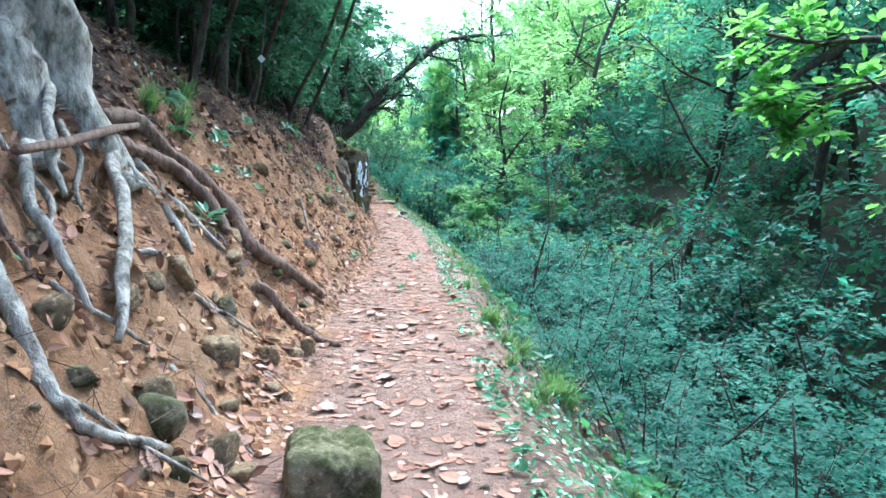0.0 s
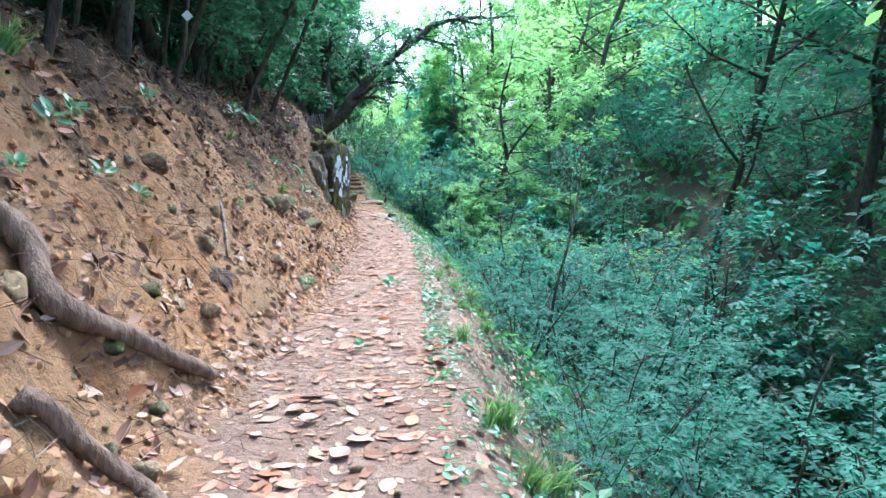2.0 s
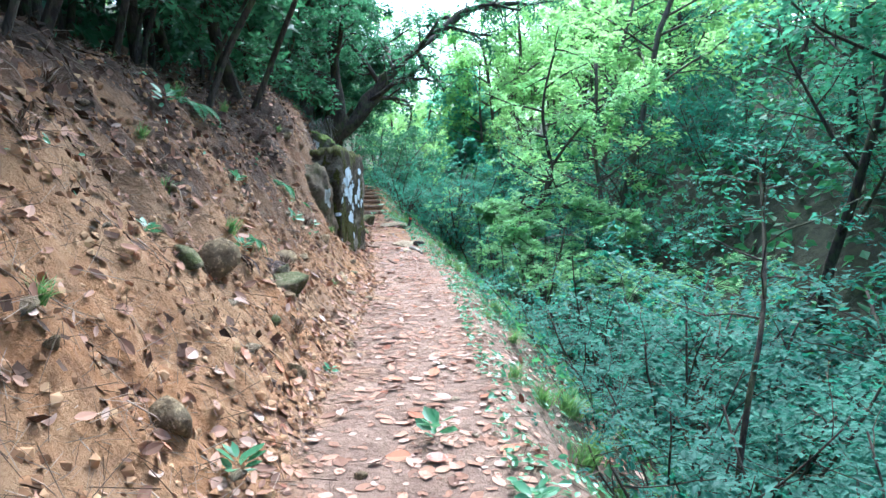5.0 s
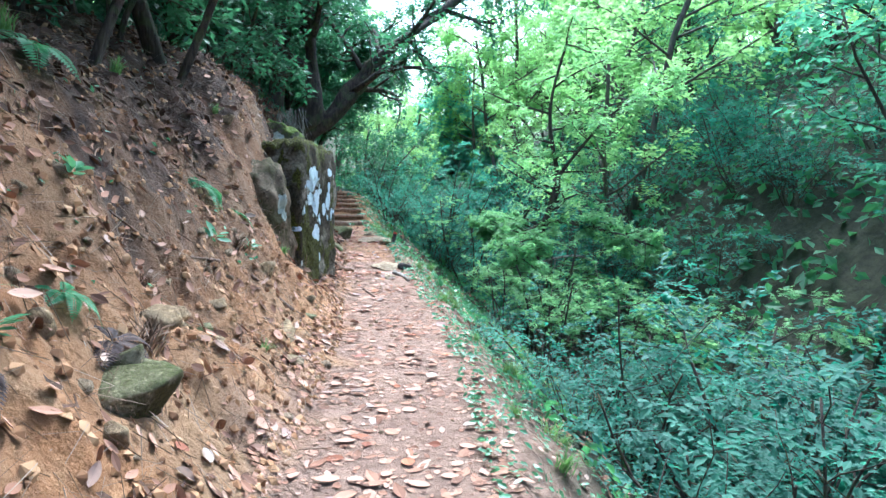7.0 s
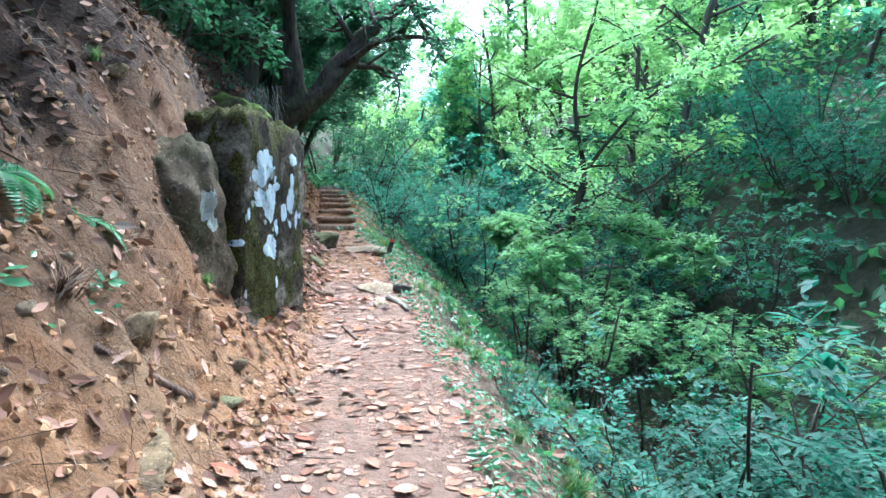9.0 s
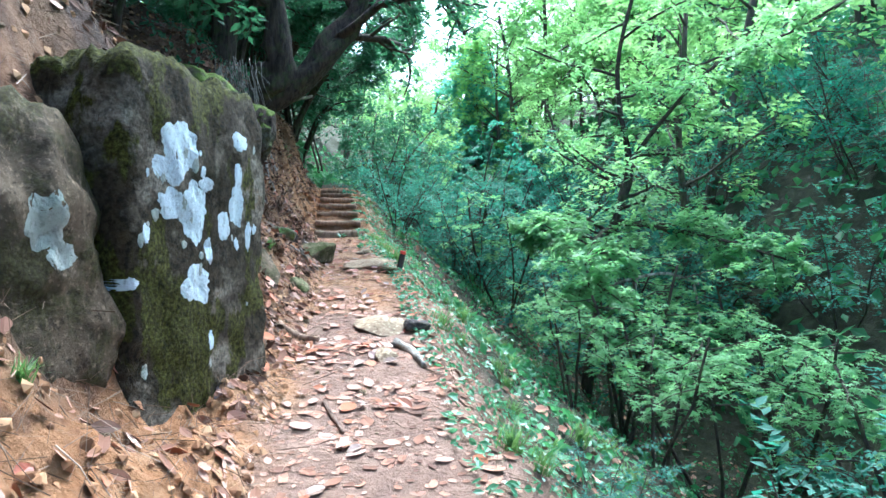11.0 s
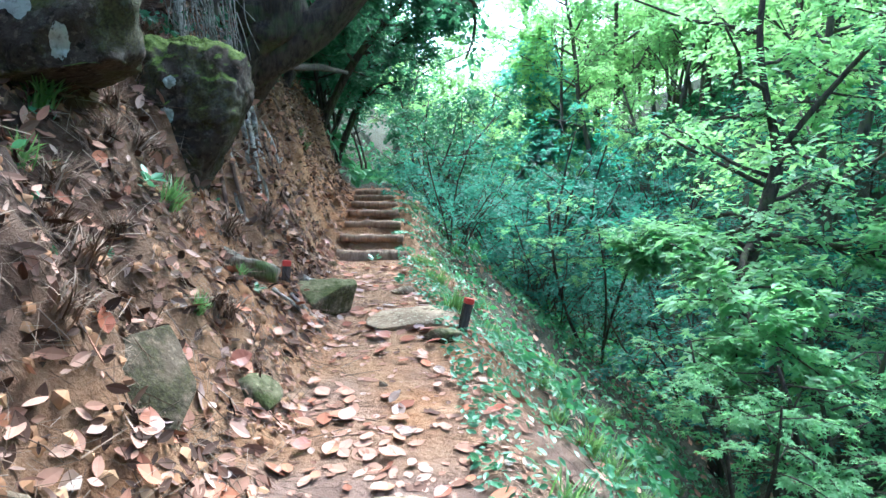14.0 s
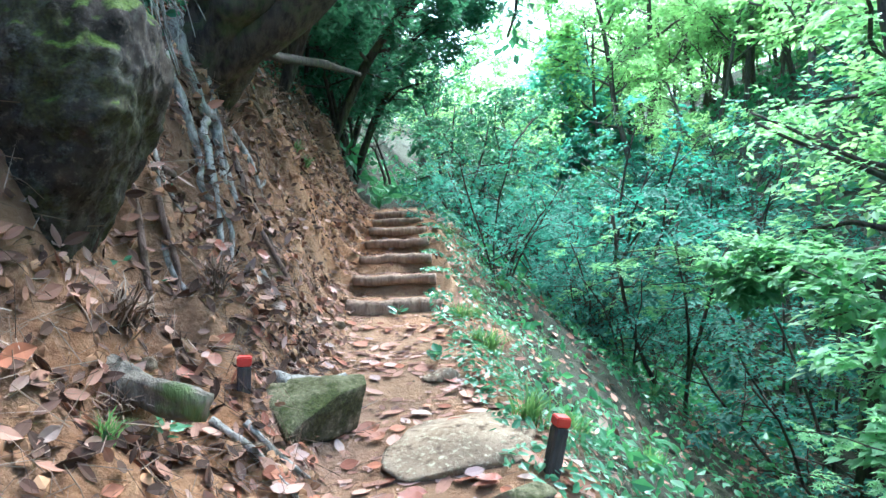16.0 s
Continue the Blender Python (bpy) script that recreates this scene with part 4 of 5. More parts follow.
part("crown", leaf_mesh("crown", KITE, *twig_leaves(rng, crown_twigs, 14, 0.13, 0.6, 2.0), EVERGREEN), root_tree)
pole = thing("dead_branch", tubes_mesh("branch", [(curved([(-1.45, 2.35, 1.72), (-1.6, 3.1, 1.83), (-1.72, 3.9, 1.98), (-1.88, 4.8, 2.12)]), (0.022, 0.03, 0.026))], ROOT_BROWN, 8, 0.2), "dead brown branch lying across tree roots", "branch")

# ---- dead wood on the trail ----
def stick(points, r, mat, label, name="stick", lift=1.0):
    pts = [on_ground(x, y, r * lift) for x, y in points]
    thing(name, tubes_mesh(name, [(curved(pts, 6), (r, r * 0.9, r * 0.6))], mat, 10, 0.45), label, "stick")


thing("mossy_log", tubes_mesh("mossy_log", [(curved([(-1.70, 22.88, 2.24), (-1.50, 22.86, 2.15), (-1.30, 22.83, 2.08), (-1.08, 22.80, 2.0)], 5), (0.05, 0.062, 0.058, 0.05))], LOG_MOSS, 14, 0.5), "mossy rotting log with pale bark scraps", "log")
stick([(-1.15, 23.75), (-1.05, 24.05), (-0.95, 24.35)], 0.045, BARK_GREY, "pale bark-covered branch beside the trail", "branch_piece", 1.6)
stick([(-1.2, 23.1), (-1.02, 23.1), (-0.83, 23.06)], 0.016, BARK_GREY, "grey fallen stick on the bank foot")
stick([(-1.1, 23.22), (-0.95, 23.2), (-0.8, 23.24)], 0.014, BARK_GREY, "grey fallen stick on the bank foot")
stick([(-0.77, 20.3), (-0.6, 20.32), (-0.40, 20.3)], 0.035, LOG_WOOD, "short broken brown branch on leaves", "branch_piece")
stick([(0.27, 20.2), (0.42, 20.0), (0.52, 19.68)], 0.035, BARK_GREY, "pale bare root crossing the trail edge", "surface_root", 0.5)
stick([(-0.16, 18.95), (-0.08, 18.75), (0.02, 18.5)], 0.014, ROOT_BROWN, "dark broken stick on the trail")
stick([(-1.26, 8.69), (-1.11, 8.4), (-0.94, 7.94)], 0.014, BARK_GREY, "thin pale root hanging down the bank", "hanging_root")
stick([(-1.1, 14.6), (-1.3, 14.0), (-1.45, 13.4)], 0.012, ROOT_BROWN, "dark twig on the clay bank")
stick([(-1.0, 15.3), (-0.72, 15.75), (-0.6, 15.9)], 0.02, ROOT_BROWN, "bent dead branch at the bank foot")
stick([(1.95, 16.0), (2.2, 16.25), (2.5, 16.3)], 0.012, BARK_GREY, "pale dead twig on the slope")
for k, (pts, r) in enumerate(((((4.2, 27.2, 0.9), (4.75, 27.1, 1.08), (5.4, 27.2, 1.15), (6.0, 27.1, 0.95)), 0.035), (((4.75, 27.1, 1.05), (4.72, 27.15, 0.6), (4.7, 27.2, -0.6)), 0.03), (((5.9, 27.1, 0.95), (6.0, 27.0, 0.2), (6.1, 27.0, -1.0)), 0.025))):
    thing("fallen_branch", tubes_mesh("branch", [(curved(pts), (r, r * 0.7))], BARK_GREY, 7, 0.2), "grey forked dead branch propped in the ravine", "branch")

# ---- trees by name ----
def lean_tree():
    spec = dict(DARK, radius=0.27, split=True, kids=(8, 6, 6), ratio=(0.3, 0.5, 0.5), start=(0.55, 0.2, 0.1), leaves=16, size=0.15)
    t = plant("evergreen_tree", 51, spec, EVERGREEN, BARK_DARK, "large dark leaning evergreen tree rooted on the bank", "tree",
              trunk=[(-2.85, 25.7, 3.4), (-2.5, 25.6, 3.95), (-2.1, 25.5, 4.4), (-1.80, 25.4, 4.75), (-1.82, 25.4, 5.6), (-1.98, 25.4, 7.1), (-2.1, 25.7, 9.5), (-2.5, 25.9, 12)])
    plant("evergreen_tree", 53, dict(spec, radius=0.22), EVERGREEN, BARK_DARK, "dark slanting evergreen trunk rooted on the bank", "tree",
          trunk=[(-3.3, 25.7, 3.6), (-3.0, 25.65, 4.2), (-2.75, 25.6, 5.6), (-2.6, 25.6, 7.2), (-2.7, 25.8, 9.0), (-3.2, 26.0, 11)])
    spec2 = dict(DARK, radius=0.21, split=True, kids=(14, 5, 6), ratio=(0.24, 0.5, 0.5), start=(0.33, 0.2, 0.1), leaves=8, size=0.14)
    plant("evergreen_tree", 52, spec2, EVERGREEN, BARK_DARK, "dark evergreen tree leaning out over the trail", "tree",
          trunk=[(-2.7, 25.9, 3.5), (-2.0, 25.65, 4.2), (-1.25, 25.7, 4.85), (-0.7, 25.9, 5.6), (0.0, 26.1, 6.4), (1.25, 26.9, 7.65), (2.3, 27.5, 8.5), (4.2, 29.0, 9.2)])
    return t


lean_tree()
rng = np.random.default_rng(33)
for k, (x0, y0, x1, y1, r) in enumerate(((-2.5, 24.4, -1.62, 23.75, 0.05), (-2.45, 24.6, -1.75, 24.1, 0.035), (-2.45, 24.8, -1.7, 24.6, 0.06), (-2.4, 25.0, -1.85, 25.2, 0.03), (-2.5, 25.4, -1.9, 25.9, 0.055),
                                        (-2.5, 25.8, -2.1, 26.7, 0.045), (-2.6, 26.0, -2.3, 27.5, 0.035), (-2.3, 23.9, -1.55, 23.4, 0.03), (-2.2, 24.2, -1.5, 24.2, 0.022), (-2.3, 25.1, -1.6, 25.5, 0.02), (-2.3, 25.5, -1.45, 24.6, 0.05), (-2.2, 25.6, -1.5, 25.3, 0.04), (-2.1, 25.1, -1.3, 23.9, 0.035), (-2.0, 24.3, -1.35, 23.2, 0.03), (-2.35, 25.3, -1.55, 24.9, 0.06))):
    f = np.linspace(0, 1, 9)
    xs, ys = x0 + (x1 - x0) * f + rng.normal(0, 0.03, 9), y0 + (y1 - y0) * f + rng.normal(0, 0.06, 9)
    line = curved([on_ground(x, y, r * (0.9 - 1.2 * g)) for x, y, g in zip(xs, ys, f)], 5)
    thing("tree_root", tubes_mesh("root", [(line, (r * 1.0, r * 0.75, r * 0.55, r * 0.25))], ROOT_BROWN if k % 2 else BARK_GREY, 8, 0.4), "brown bare tree root running down the bank", "root", "bank roots")

for k in range(10):
    y0 = rng.uniform(24.6, 30.5)
    d0, drop, r = rng.uniform(0.9, 1.5), rng.uniform(0.35, 0.8), rng.uniform(0.01, 0.026)
    f = np.linspace(0, 1, 9)
    ys = y0 + f * rng.uniform(-0.9, 0.5) + rng.normal(0, 0.04, 9)
    xs = np.array([float(trail_x(y)) - float(np.interp(y, FINE, LEFT_F)) for y in ys]) - d0 + drop * f
    line = curved([on_ground(x, y, r * (0.5 - 0.8 * g)) for x, y, g in zip(xs, ys, f)], 4)
    thing("tree_root", tubes_mesh("root", [(line, (r * 1.3, r, r * 0.8, r * 0.4))], (ROOT_BROWN, BARK_GREY, BARK_DARK)[k % 3], 7, 0.4), "thin bare tree root running down the clay bank", "root", "bank roots")

thing("dead_branch", tubes_mesh("branch", [(curved([(-1.88, 25.5, 4.2), (-1.95, 26.3, 4.28), (-2.1, 28.4, 4.75), (-2.2, 30.2, 5.1), (-2.35, 31.9, 5.46)]), (0.04, 0.05, 0.04))], BARK_DARK, 8, 0.25), "bare dead branch lodged between the bank trees", "branch")
hangers = []
for _ in range(60):
    p = np.array((rng.uniform(-2.4, -1.85), rng.uniform(23.9, 24.6), rng.uniform(4.2, 4.6)))
    l = rng.uniform(0.3, 0.8)
    hangers.append((curved([p, p + (rng.normal(0.05, 0.04), 0, -0.5 * l), p + (rng.normal(0.06, 0.08), 0, -l)], 4), (0.006, 0.003)))
thing("hanging_roots", tubes_mesh("rootlets", hangers, BARK_GREY, 4), "thin pale roots hanging from the overhang", "roots", kind="stuff")

maple_spec = dict(SPRAY, levels=3, radius=0.11, kids=(17, 9), ratio=(0.30, 0.42), start=(0.25, 0.12), flat=(0.45, 0.35), leaves=22, size=0.14, shape=KITE)
plant("maple_tree", 61, maple_spec, MAPLE, BARK_DARK, "slender dark maple with layered bright green leaves", "tree",
      trunk=[(4.1, 28.6, -2.0), (4.6, 28.8, 1.2), (5.0, 29.0, 2.5), (5.25, 29.2, 3.5), (5.0, 29.4, 5.6), (5.6, 29.6, 8.0)],
      limbs=[[(5.2, 29.2, 3.4), (5.9, 29.0, 4.4), (7.0, 28.8, 5.6), (8.6, 28.5, 6.3)], [(4.8, 29.0, 2.0), (4.2, 27.8, 1.9), (3.6, 26.4, 1.5), (3.3, 25.2, 1.1)], [(4.8, 29, 2.2), (6.2, 27.5, 1.9), (7.2, 26.2, 1.5)], [(4.7, 29, 1.6), (3.8, 28.8, 2.0), (2.8, 28.6, 1.9)]])
vee = dict(DECIDUOUS, radius=0.32, split=True, leaves=14, size=0.28, ratio=(0.3, 0.5, 0.5), start=(0.5, 0.25, 0.2))
plant("forked_tree", 62, vee, CANOPY, BARK_DARK, "tall thin forked tree standing in the valley head", "tree",
      trunk=[(11.4, 74, 5.0), (11.0, 74, 9.5), (10.8, 74, 13.0), (10.2, 74, 18), (10.0, 74, 25)], limbs=[[(10.9, 74, 12.5), (9.4, 73.5, 16), (8.2, 73, 21)]])
plant("hill_tree", 63, dict(DECIDUOUS, radius=0.3, split=True, leaves=16, size=0.24, ratio=(0.3, 0.5, 0.5), start=(0.45, 0.25, 0.2)), CANOPY, BARK, "tall forked brown-barked tree on the far slope", "tree",
      trunk=[(24.2, 48.5, 6.0), (24.0, 48.3, 10.0), (23.6, 48.0, 13.5), (23.0, 47.6, 17.0), (22.6, 47.5, 22)], limbs=[[(23.8, 48.2, 12.6), (22.0, 47.5, 15.5), (20.2, 47, 18)]])
near_spec = dict(levels=3, stems=1, lean=0.1, length=4.0, radius=0.09, kids=(5, 6), ratio=(0.28, 0.5), angle=(45, 40), start=(0.4, 0.1), wander=(0.1, 0.12, 0.15), lift=(0, 0, 0), flat=(0.6, 0.5), leaves=9, size=0.15, tilt=0.35, shape=OVAL, all_twigs=True)
plant("overhanging_tree", 64, near_spec, FRESH, BARK_DARK, "slope tree with fresh yellow-green leaves overhanging the ravine", "tree",
      trunk=[(6.6, 5.6, -4.2), (6.5, 5.6, 0.0), (6.4, 5.6, 3.0), (6.6, 5.7, 6.0)],
      limbs=[[(6.4, 5.6, 2.6), (5.4, 5.9, 3.2), (4.6, 6.0, 3.2), (3.9, 6.0, 3.3)], [(6.4, 5.6, 2.3), (5.3, 5.6, 2.7), (4.6, 5.7, 2.6), (4.2, 5.8, 2.3)], [(4.9, 6.0, 3.2), (4.3, 6.0, 2.8), (4.1, 6.0, 2.4)]])
plant("sapling", 65, dict(SHRUB, radius=0.022, kids=(14, 5), ratio=(0.28, 0.5), start=(0.45, 0.2), leaves=10, size=0.06), BUSH_PALE, BARK_DARK, "leaning thin sapling with pale leaf tips on the slope", "tree",
      trunk=[(2.45, 10.5, -1.2), (2.65, 10.6, 0.3), (2.95, 10.9, 1.15), (3.25, 11.5, 2.0), (3.3, 11.7, 2.4)])

# ---- the cedar ----
def cedar(seed, tall):
    rng = np.random.default_rng(seed)
    ob = thing("cedar_tree", None, "blue-green cedar with drooping layered boughs, haze put into its colour", "tree", "cedars")
    part("trunk", tubes_mesh("trunk", [(curved([(0, 0, -0.5), (0.05, 0, tall * 0.5), (0, 0, tall)]), (0.28, 0.2, 0.03))], BARK, 8, 0.1), ob)
    P, A, N, S, boughs = [], [], [], [], []
    for k in range(110):
        f = rng.uniform(0.15, 1.0)
        z, a, l = tall * f, rng.uniform(0, 6.283), (1 - f) ** 0.75 * tall * 0.46 * rng.uniform(0.6, 1.15) + 0.3
        d = np.array((math.cos(a), math.sin(a), 0.15))
        line = np.array([(0, 0, z)] + [np.array((0, 0, z)) + d * l * s - UP * 0.28 * l * s * s for s in (0.33, 0.66, 1.0)])
        boughs.append((line, (0.03, 0.01)))
        n = int(22 + 24 * l)
        s = rng.uniform(0.2, 1, n)
        P.append(np.array((0, 0, z)) + np.outer(s * l, d) - np.outer(0.28 * l * s * s, UP) + rng.normal(0, 0.16 + 0.05 * l, (n, 3)))
        A.append(np.tile(d, (n, 1)) + rng.normal(0, 0.6, (n, 3)) - UP * 0.3)
        N.append(UP + rng.normal(0, 0.7, (n, 3)))
        S.append(rng.uniform(0.25, 0.6, n))
    part("limb", tubes_mesh("limb", boughs, BARK, 3), ob)
    part("crown", leaf_mesh("crown", KITE, np.concatenate(P), np.concatenate(A), np.concatenate(N), np.concatenate(S), CEDAR), ob)
    return ob


stand(cedar(71, 12.0), [(4.6, 62, 1.12, 0.3), (6.9, 66, 0.8, 2.0), (1.5, 82, 0.9, 4.0)])

# ---- woods on both sides ----
rng = np.random.default_rng(77)


def jitter(x0, x1, dx, y0, y1, dy):
    return [(x + rng.uniform(-0.45, 0.45) * dx, y + rng.uniform(-0.45, 0.45) * dy) for x in np.arange(x0, x1, dx) for y in np.arange(y0, y1, dy)]


far_slope = [(x, y, rng.uniform(1.0, 1.5), rng.uniform(0, 6.28)) for x, y in [(13.5, 19), (15, 10), (17, 16), (16, 22)] + jitter(7, 34, 5.4, 13, 92, 7.8) if x > 0.13 * y + 2.0 and (y > 33 or x > 10.5)]
head = [(x, y, rng.uniform(0.6, 0.9), rng.uniform(0, 6.28)) for x, y in jitter(-14, 22, 7, 92, 112, 9.0)]
head += [(x, y, rng.uniform(0.5, 0.8), rng.uniform(0, 6.28)) for x, y in jitter(-7, 11, 4.6, 44, 88, 7.5)]
head += [(x, y, rng.uniform(1.0, 1.5), rng.uniform(0, 6.28)) for x, y in jitter(7, 27, 3.6, 58, 84, 6.0)]
head += [(0.6, 66, 1.25, 0.4), (2.4, 74, 1.5, 1.4), (-1.2, 60, 1.2, 2.1), (7.4, 76, 1.7, 4.4), (4.8, 80, 1.6, 5.4)]
head += [(7.9, 58, 1.6, 3.3), (-4.4, 57, 1.4, 5.2), (9.8, 62, 1.8, 2.6)]
# Trees in this wedge of the slope get leaves with shade painted in.
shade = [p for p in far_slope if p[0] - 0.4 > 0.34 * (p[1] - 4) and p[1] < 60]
spots = [p for p in far_slope if p not in shade] + head
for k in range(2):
    proto = plant("dark_tree", 240 + k, dict(DECIDUOUS, start=(0.2, 0.25, 0.2), kids=(11, 5, 5), leaves=12), SHADE_LEAF, BARK_DARK, "tall dark green far slope tree with shade put into its leaf colour", "tree", "shaded slope trees")
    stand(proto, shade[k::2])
rng.shuffle(spots)
for k in range(4):
    proto = plant("deciduous_tree", 200 + k, DECIDUOUS, CANOPY, BARK, "slender tree with a light airy green crown", "tree", "woodland trees")
    stand(proto, spots[k::4])
under = [(x, y, rng.uniform(0.6, 0.95), rng.uniform(0, 6.28)) for x, y in jitter(9.5, 18, 3.6, 8, 46, 4.8) if y < 17]
left = [(x, y, rng.uniform(0.8, 1.25), rng.uniform(0, 6.28)) for x, y in jitter(-7.6, -2.4, 1.8, 6.5, 24, 2.6) if x < -2.75]
left += [(x, y, rng.uniform(0.55, 1.1), rng.uniform(0, 6.28)) for x, y in jitter(-9, -3.0, 2.4, 27.5, 56, 4.6) if x < float(trail_x(y)) - 1.3]
left += [(-4.5, 0.5, 1.2, 1.0), (-5.0, -4.0, 1.3, 2.0), (-3.5, 31.0, 0.8, 2.4), (-3.9, 32.6, 0.85, 3.1), (-4.3, 34.4, 0.9, 0.2), (-4.7, 36.4, 0.9, 1.2), (-5.0, 39.0, 1.0, 2.2), (-3.6, 42.0, 0.9, 3.2), (-1.8, 45.0, 0.8, 4.2),
         (-4.2, 28.4, 0.9, 0.9), (-4.6, 30.6, 1.0, 1.9), (-5.2, 33.0, 1.1, 2.9), (-2.9, 20.9, 0.6, 1.0), (-3.1, 22.4, 0.7, 2.0), (-3.0, 17.0, 0.7, 3.0), (-2.9, 14.2, 0.6, 0.5), (-2.8, 11.9, 0.6, 1.5), (-2.9, 9.4, 0.6, 2.5),
         (-0.7, 35.0, 0.7, 0.3), (0.3, 38.0, 0.8, 1.3), (1.5, 41.5, 0.9, 2.3), (-1.4, 40.5, 0.9, 3.3), (-3.3, 34.2, 0.9, 4.3), (-3.7, 37.4, 1.0, 5.3), (2.6, 45.0, 0.9, 0.6)]
spots = under + left
rng.shuffle(spots)
for k in range(3):
    proto = plant("evergreen_shrub", 300 + k, dict(DARK, start=(0.22, 0.2, 0.1)), EVERGREEN, BARK_DARK, "dark many-stemmed evergreen tree in deep shade", "tree", "evergreen understorey")
    stand(proto, spots[k::3])
slim = dict(DARK, radius=0.05, kids=(7, 5, 5), ratio=(0.3, 0.5, 0.5), start=(0.75, 0.2, 0.1), leaves=4, size=0.14, split=True)
for k in range(3):
    r_ = np.random.default_rng(710 + k)
    pts = [(0, 0, -0.4), (0.25 + 0.1 * k, 0.1, 0.7), (0.8 + 0.15 * k, r_.uniform(-0.3, 0.3), 1.9), (1.2 + 0.3 * k, r_.uniform(-0.5, 0.5), 3.4), (1.5 + 0.4 * k, r_.uniform(-0.6, 0.6), 5.2)]
    proto = plant("slender_tree", 720 + k, slim, EVERGREEN, BARK_DARK, "slender dark stem leaning out from the bank top", "tree", "leaning bank stems", trunk=pts)
    row = [(float(trail_x(y)) - float(np.interp(y, FINE, LEFT_F)) - r_.uniform(1.95, 2.7), y, r_.uniform(0.8, 1.1), r_.uniform(-0.5, 0.5)) for y in np.arange(8.0 + 1.8 * k, 35.0, 5.4) if not 17.0 < y < 26.5]
    stand(proto, row)
arch = dict(DARK, radius=0.09, kids=(12, 6, 5), ratio=(0.34, 0.5, 0.5), start=(0.3, 0.2, 0.1), leaves=18, size=0.13, flat=(0.6, 0.5, 0.5), tilt=0.4, split=True)
for k, (x, y, tall, reach) in enumerate(((-3.0, 29.4, 3.4, 1.5), (-3.1, 32.4, 3.8, 1.9), (-3.4, 35.6, 4.6, 2.1), (-3.2, 27.6, 4.4, 1.3), (-4.2, 38.5, 7.0, 3.0))):
    z = float(base_height(x, y)) - 0.2
    plant("arching_tree", 740 + k, arch, EVERGREEN, BARK_DARK, "dark slender tree arching its leafy crown over the trail", "tree", "arching bank trees",
          trunk=[(x, y, z), (x + 0.25 * reach, y + 0.1, z + 0.3 * tall), (x + 0.6 * reach, y, z + 0.55 * tall), (x + reach, y - 0.3, z + 0.75 * tall), (x + 1.5 * reach, y - 0.5, z + 0.9 * tall)])
high = [(x, y, rng.uniform(0.9, 1.2), rng.uniform(0, 6.28)) for x, y in jitter(-6.5, -2.6, 2.4, 3, 44, 3.6) if x < float(trail_x(y)) - (3.5 if 18.5 < y < 31 or y < 9.5 else 2.3)]
high += [(-3.35, 31.6, 0.85, 0.5), (-3.5, 35.6, 0.95, 1.5), (-4.3, 40.0, 1.0, 3.0)]
high += [(float(trail_x(y)) - 2.75 - 0.3 * (k % 3), y, 1.0 + 0.1 * (k % 2), k * 1.3) for k, y in enumerate(np.arange(9.5, 19, 2.6))]
rng.shuffle(high)
for k in range(2):
    proto = plant("evergreen_tree", 350 + k, dict(DARK, stems=1, length=8.0, radius=0.10, start=(0.22, 0.2, 0.1), wander=(0.14, 0.2, 0.25, 0.25), kids=(13, 5, 5), ratio=(0.4, 0.5, 0.5), leaves=12, size=0.24), EVERGREEN, BARK_DARK, "tall dark evergreen shading the bank", "tree", "evergreen canopy")
    stand(proto, high[k::2])
spots = []
for x, y in jitter(2.0, 8.0, 1.5, 2.5, 19.5, 1.7):
    e = float(across(x, y)[1])
    if e > 0.7:
        top = 0.38 - 0.5 * max(0.0, min(1.0, (7.5 - y) / 3)) + 0.05 * y + (0.05 if y > 10 else -0.22) * max(0, x - 3) + rng.uniform(-0.75, 0.22)
        if rng.uniform() < (0.6 if x > 4.4 and y < 13 else 0.1):
            continue
        spots.append((x, y, max(0.35, (min(1.1 * e, top - float(base_height(x, y)))) / 1.8), rng.uniform(0, 6.28)))
for x, y in jitter(2.5, 9.5, 2.6, 31, 66, 4.2):
    spots.append((x, y, rng.uniform(1.5, 2.4), rng.uniform(0, 6.28)))
for x, y in jitter(9, 17, 3.6, 7, 46, 4.4):
    if y < 22:
        continue
    spots.append((x, y, rng.uniform(1.5, 2.3), rng.uniform(0, 6.28)))
for x, y in jitter(-0.6, 3, 1.6, 31, 44, 3.0):
    if float(across(x, y)[1]) > 0.5:
        spots.append((x, y, rng.uniform(0.6, 1.3), rng.uniform(0, 6.28)))
rng.shuffle(spots)
for k in range(4):
    proto = plant("bush", 400 + k, SHRUB, (BUSH, BUSH_PALE, BUSH, BUSH_PALE)[k], BARK_DARK, ("dense bush with small blue-green leaves on the slope", "dense bush with pale green leaves on the slope", "dense bush with small blue-green leaves on the slope", "dense bush with pale green leaves on the slope")[k], "bush", "slope bushes")
    stand(proto, spots[k::4])
proto = plant("young_maple", 500, SPRAY, MAPLE, BARK_DARK, "young maple with flat sprays of star-shaped leaves", "tree", "young maples")
stand(proto, [(3.9, 25.2, 1.0, 0.3), (5.3, 24.4, 1.05, 2.0), (4.6, 27.2, 1.15, 4.0), (7.0, 25.4, 1.25, 1.0), (7.4, 22.8, 1.25, 5.0), (2.8, 31.0, 1.0, 3.0), (2.75, 24.0, 0.60, 1.0), (3.7, 23.1, 0.72, 4.0)])

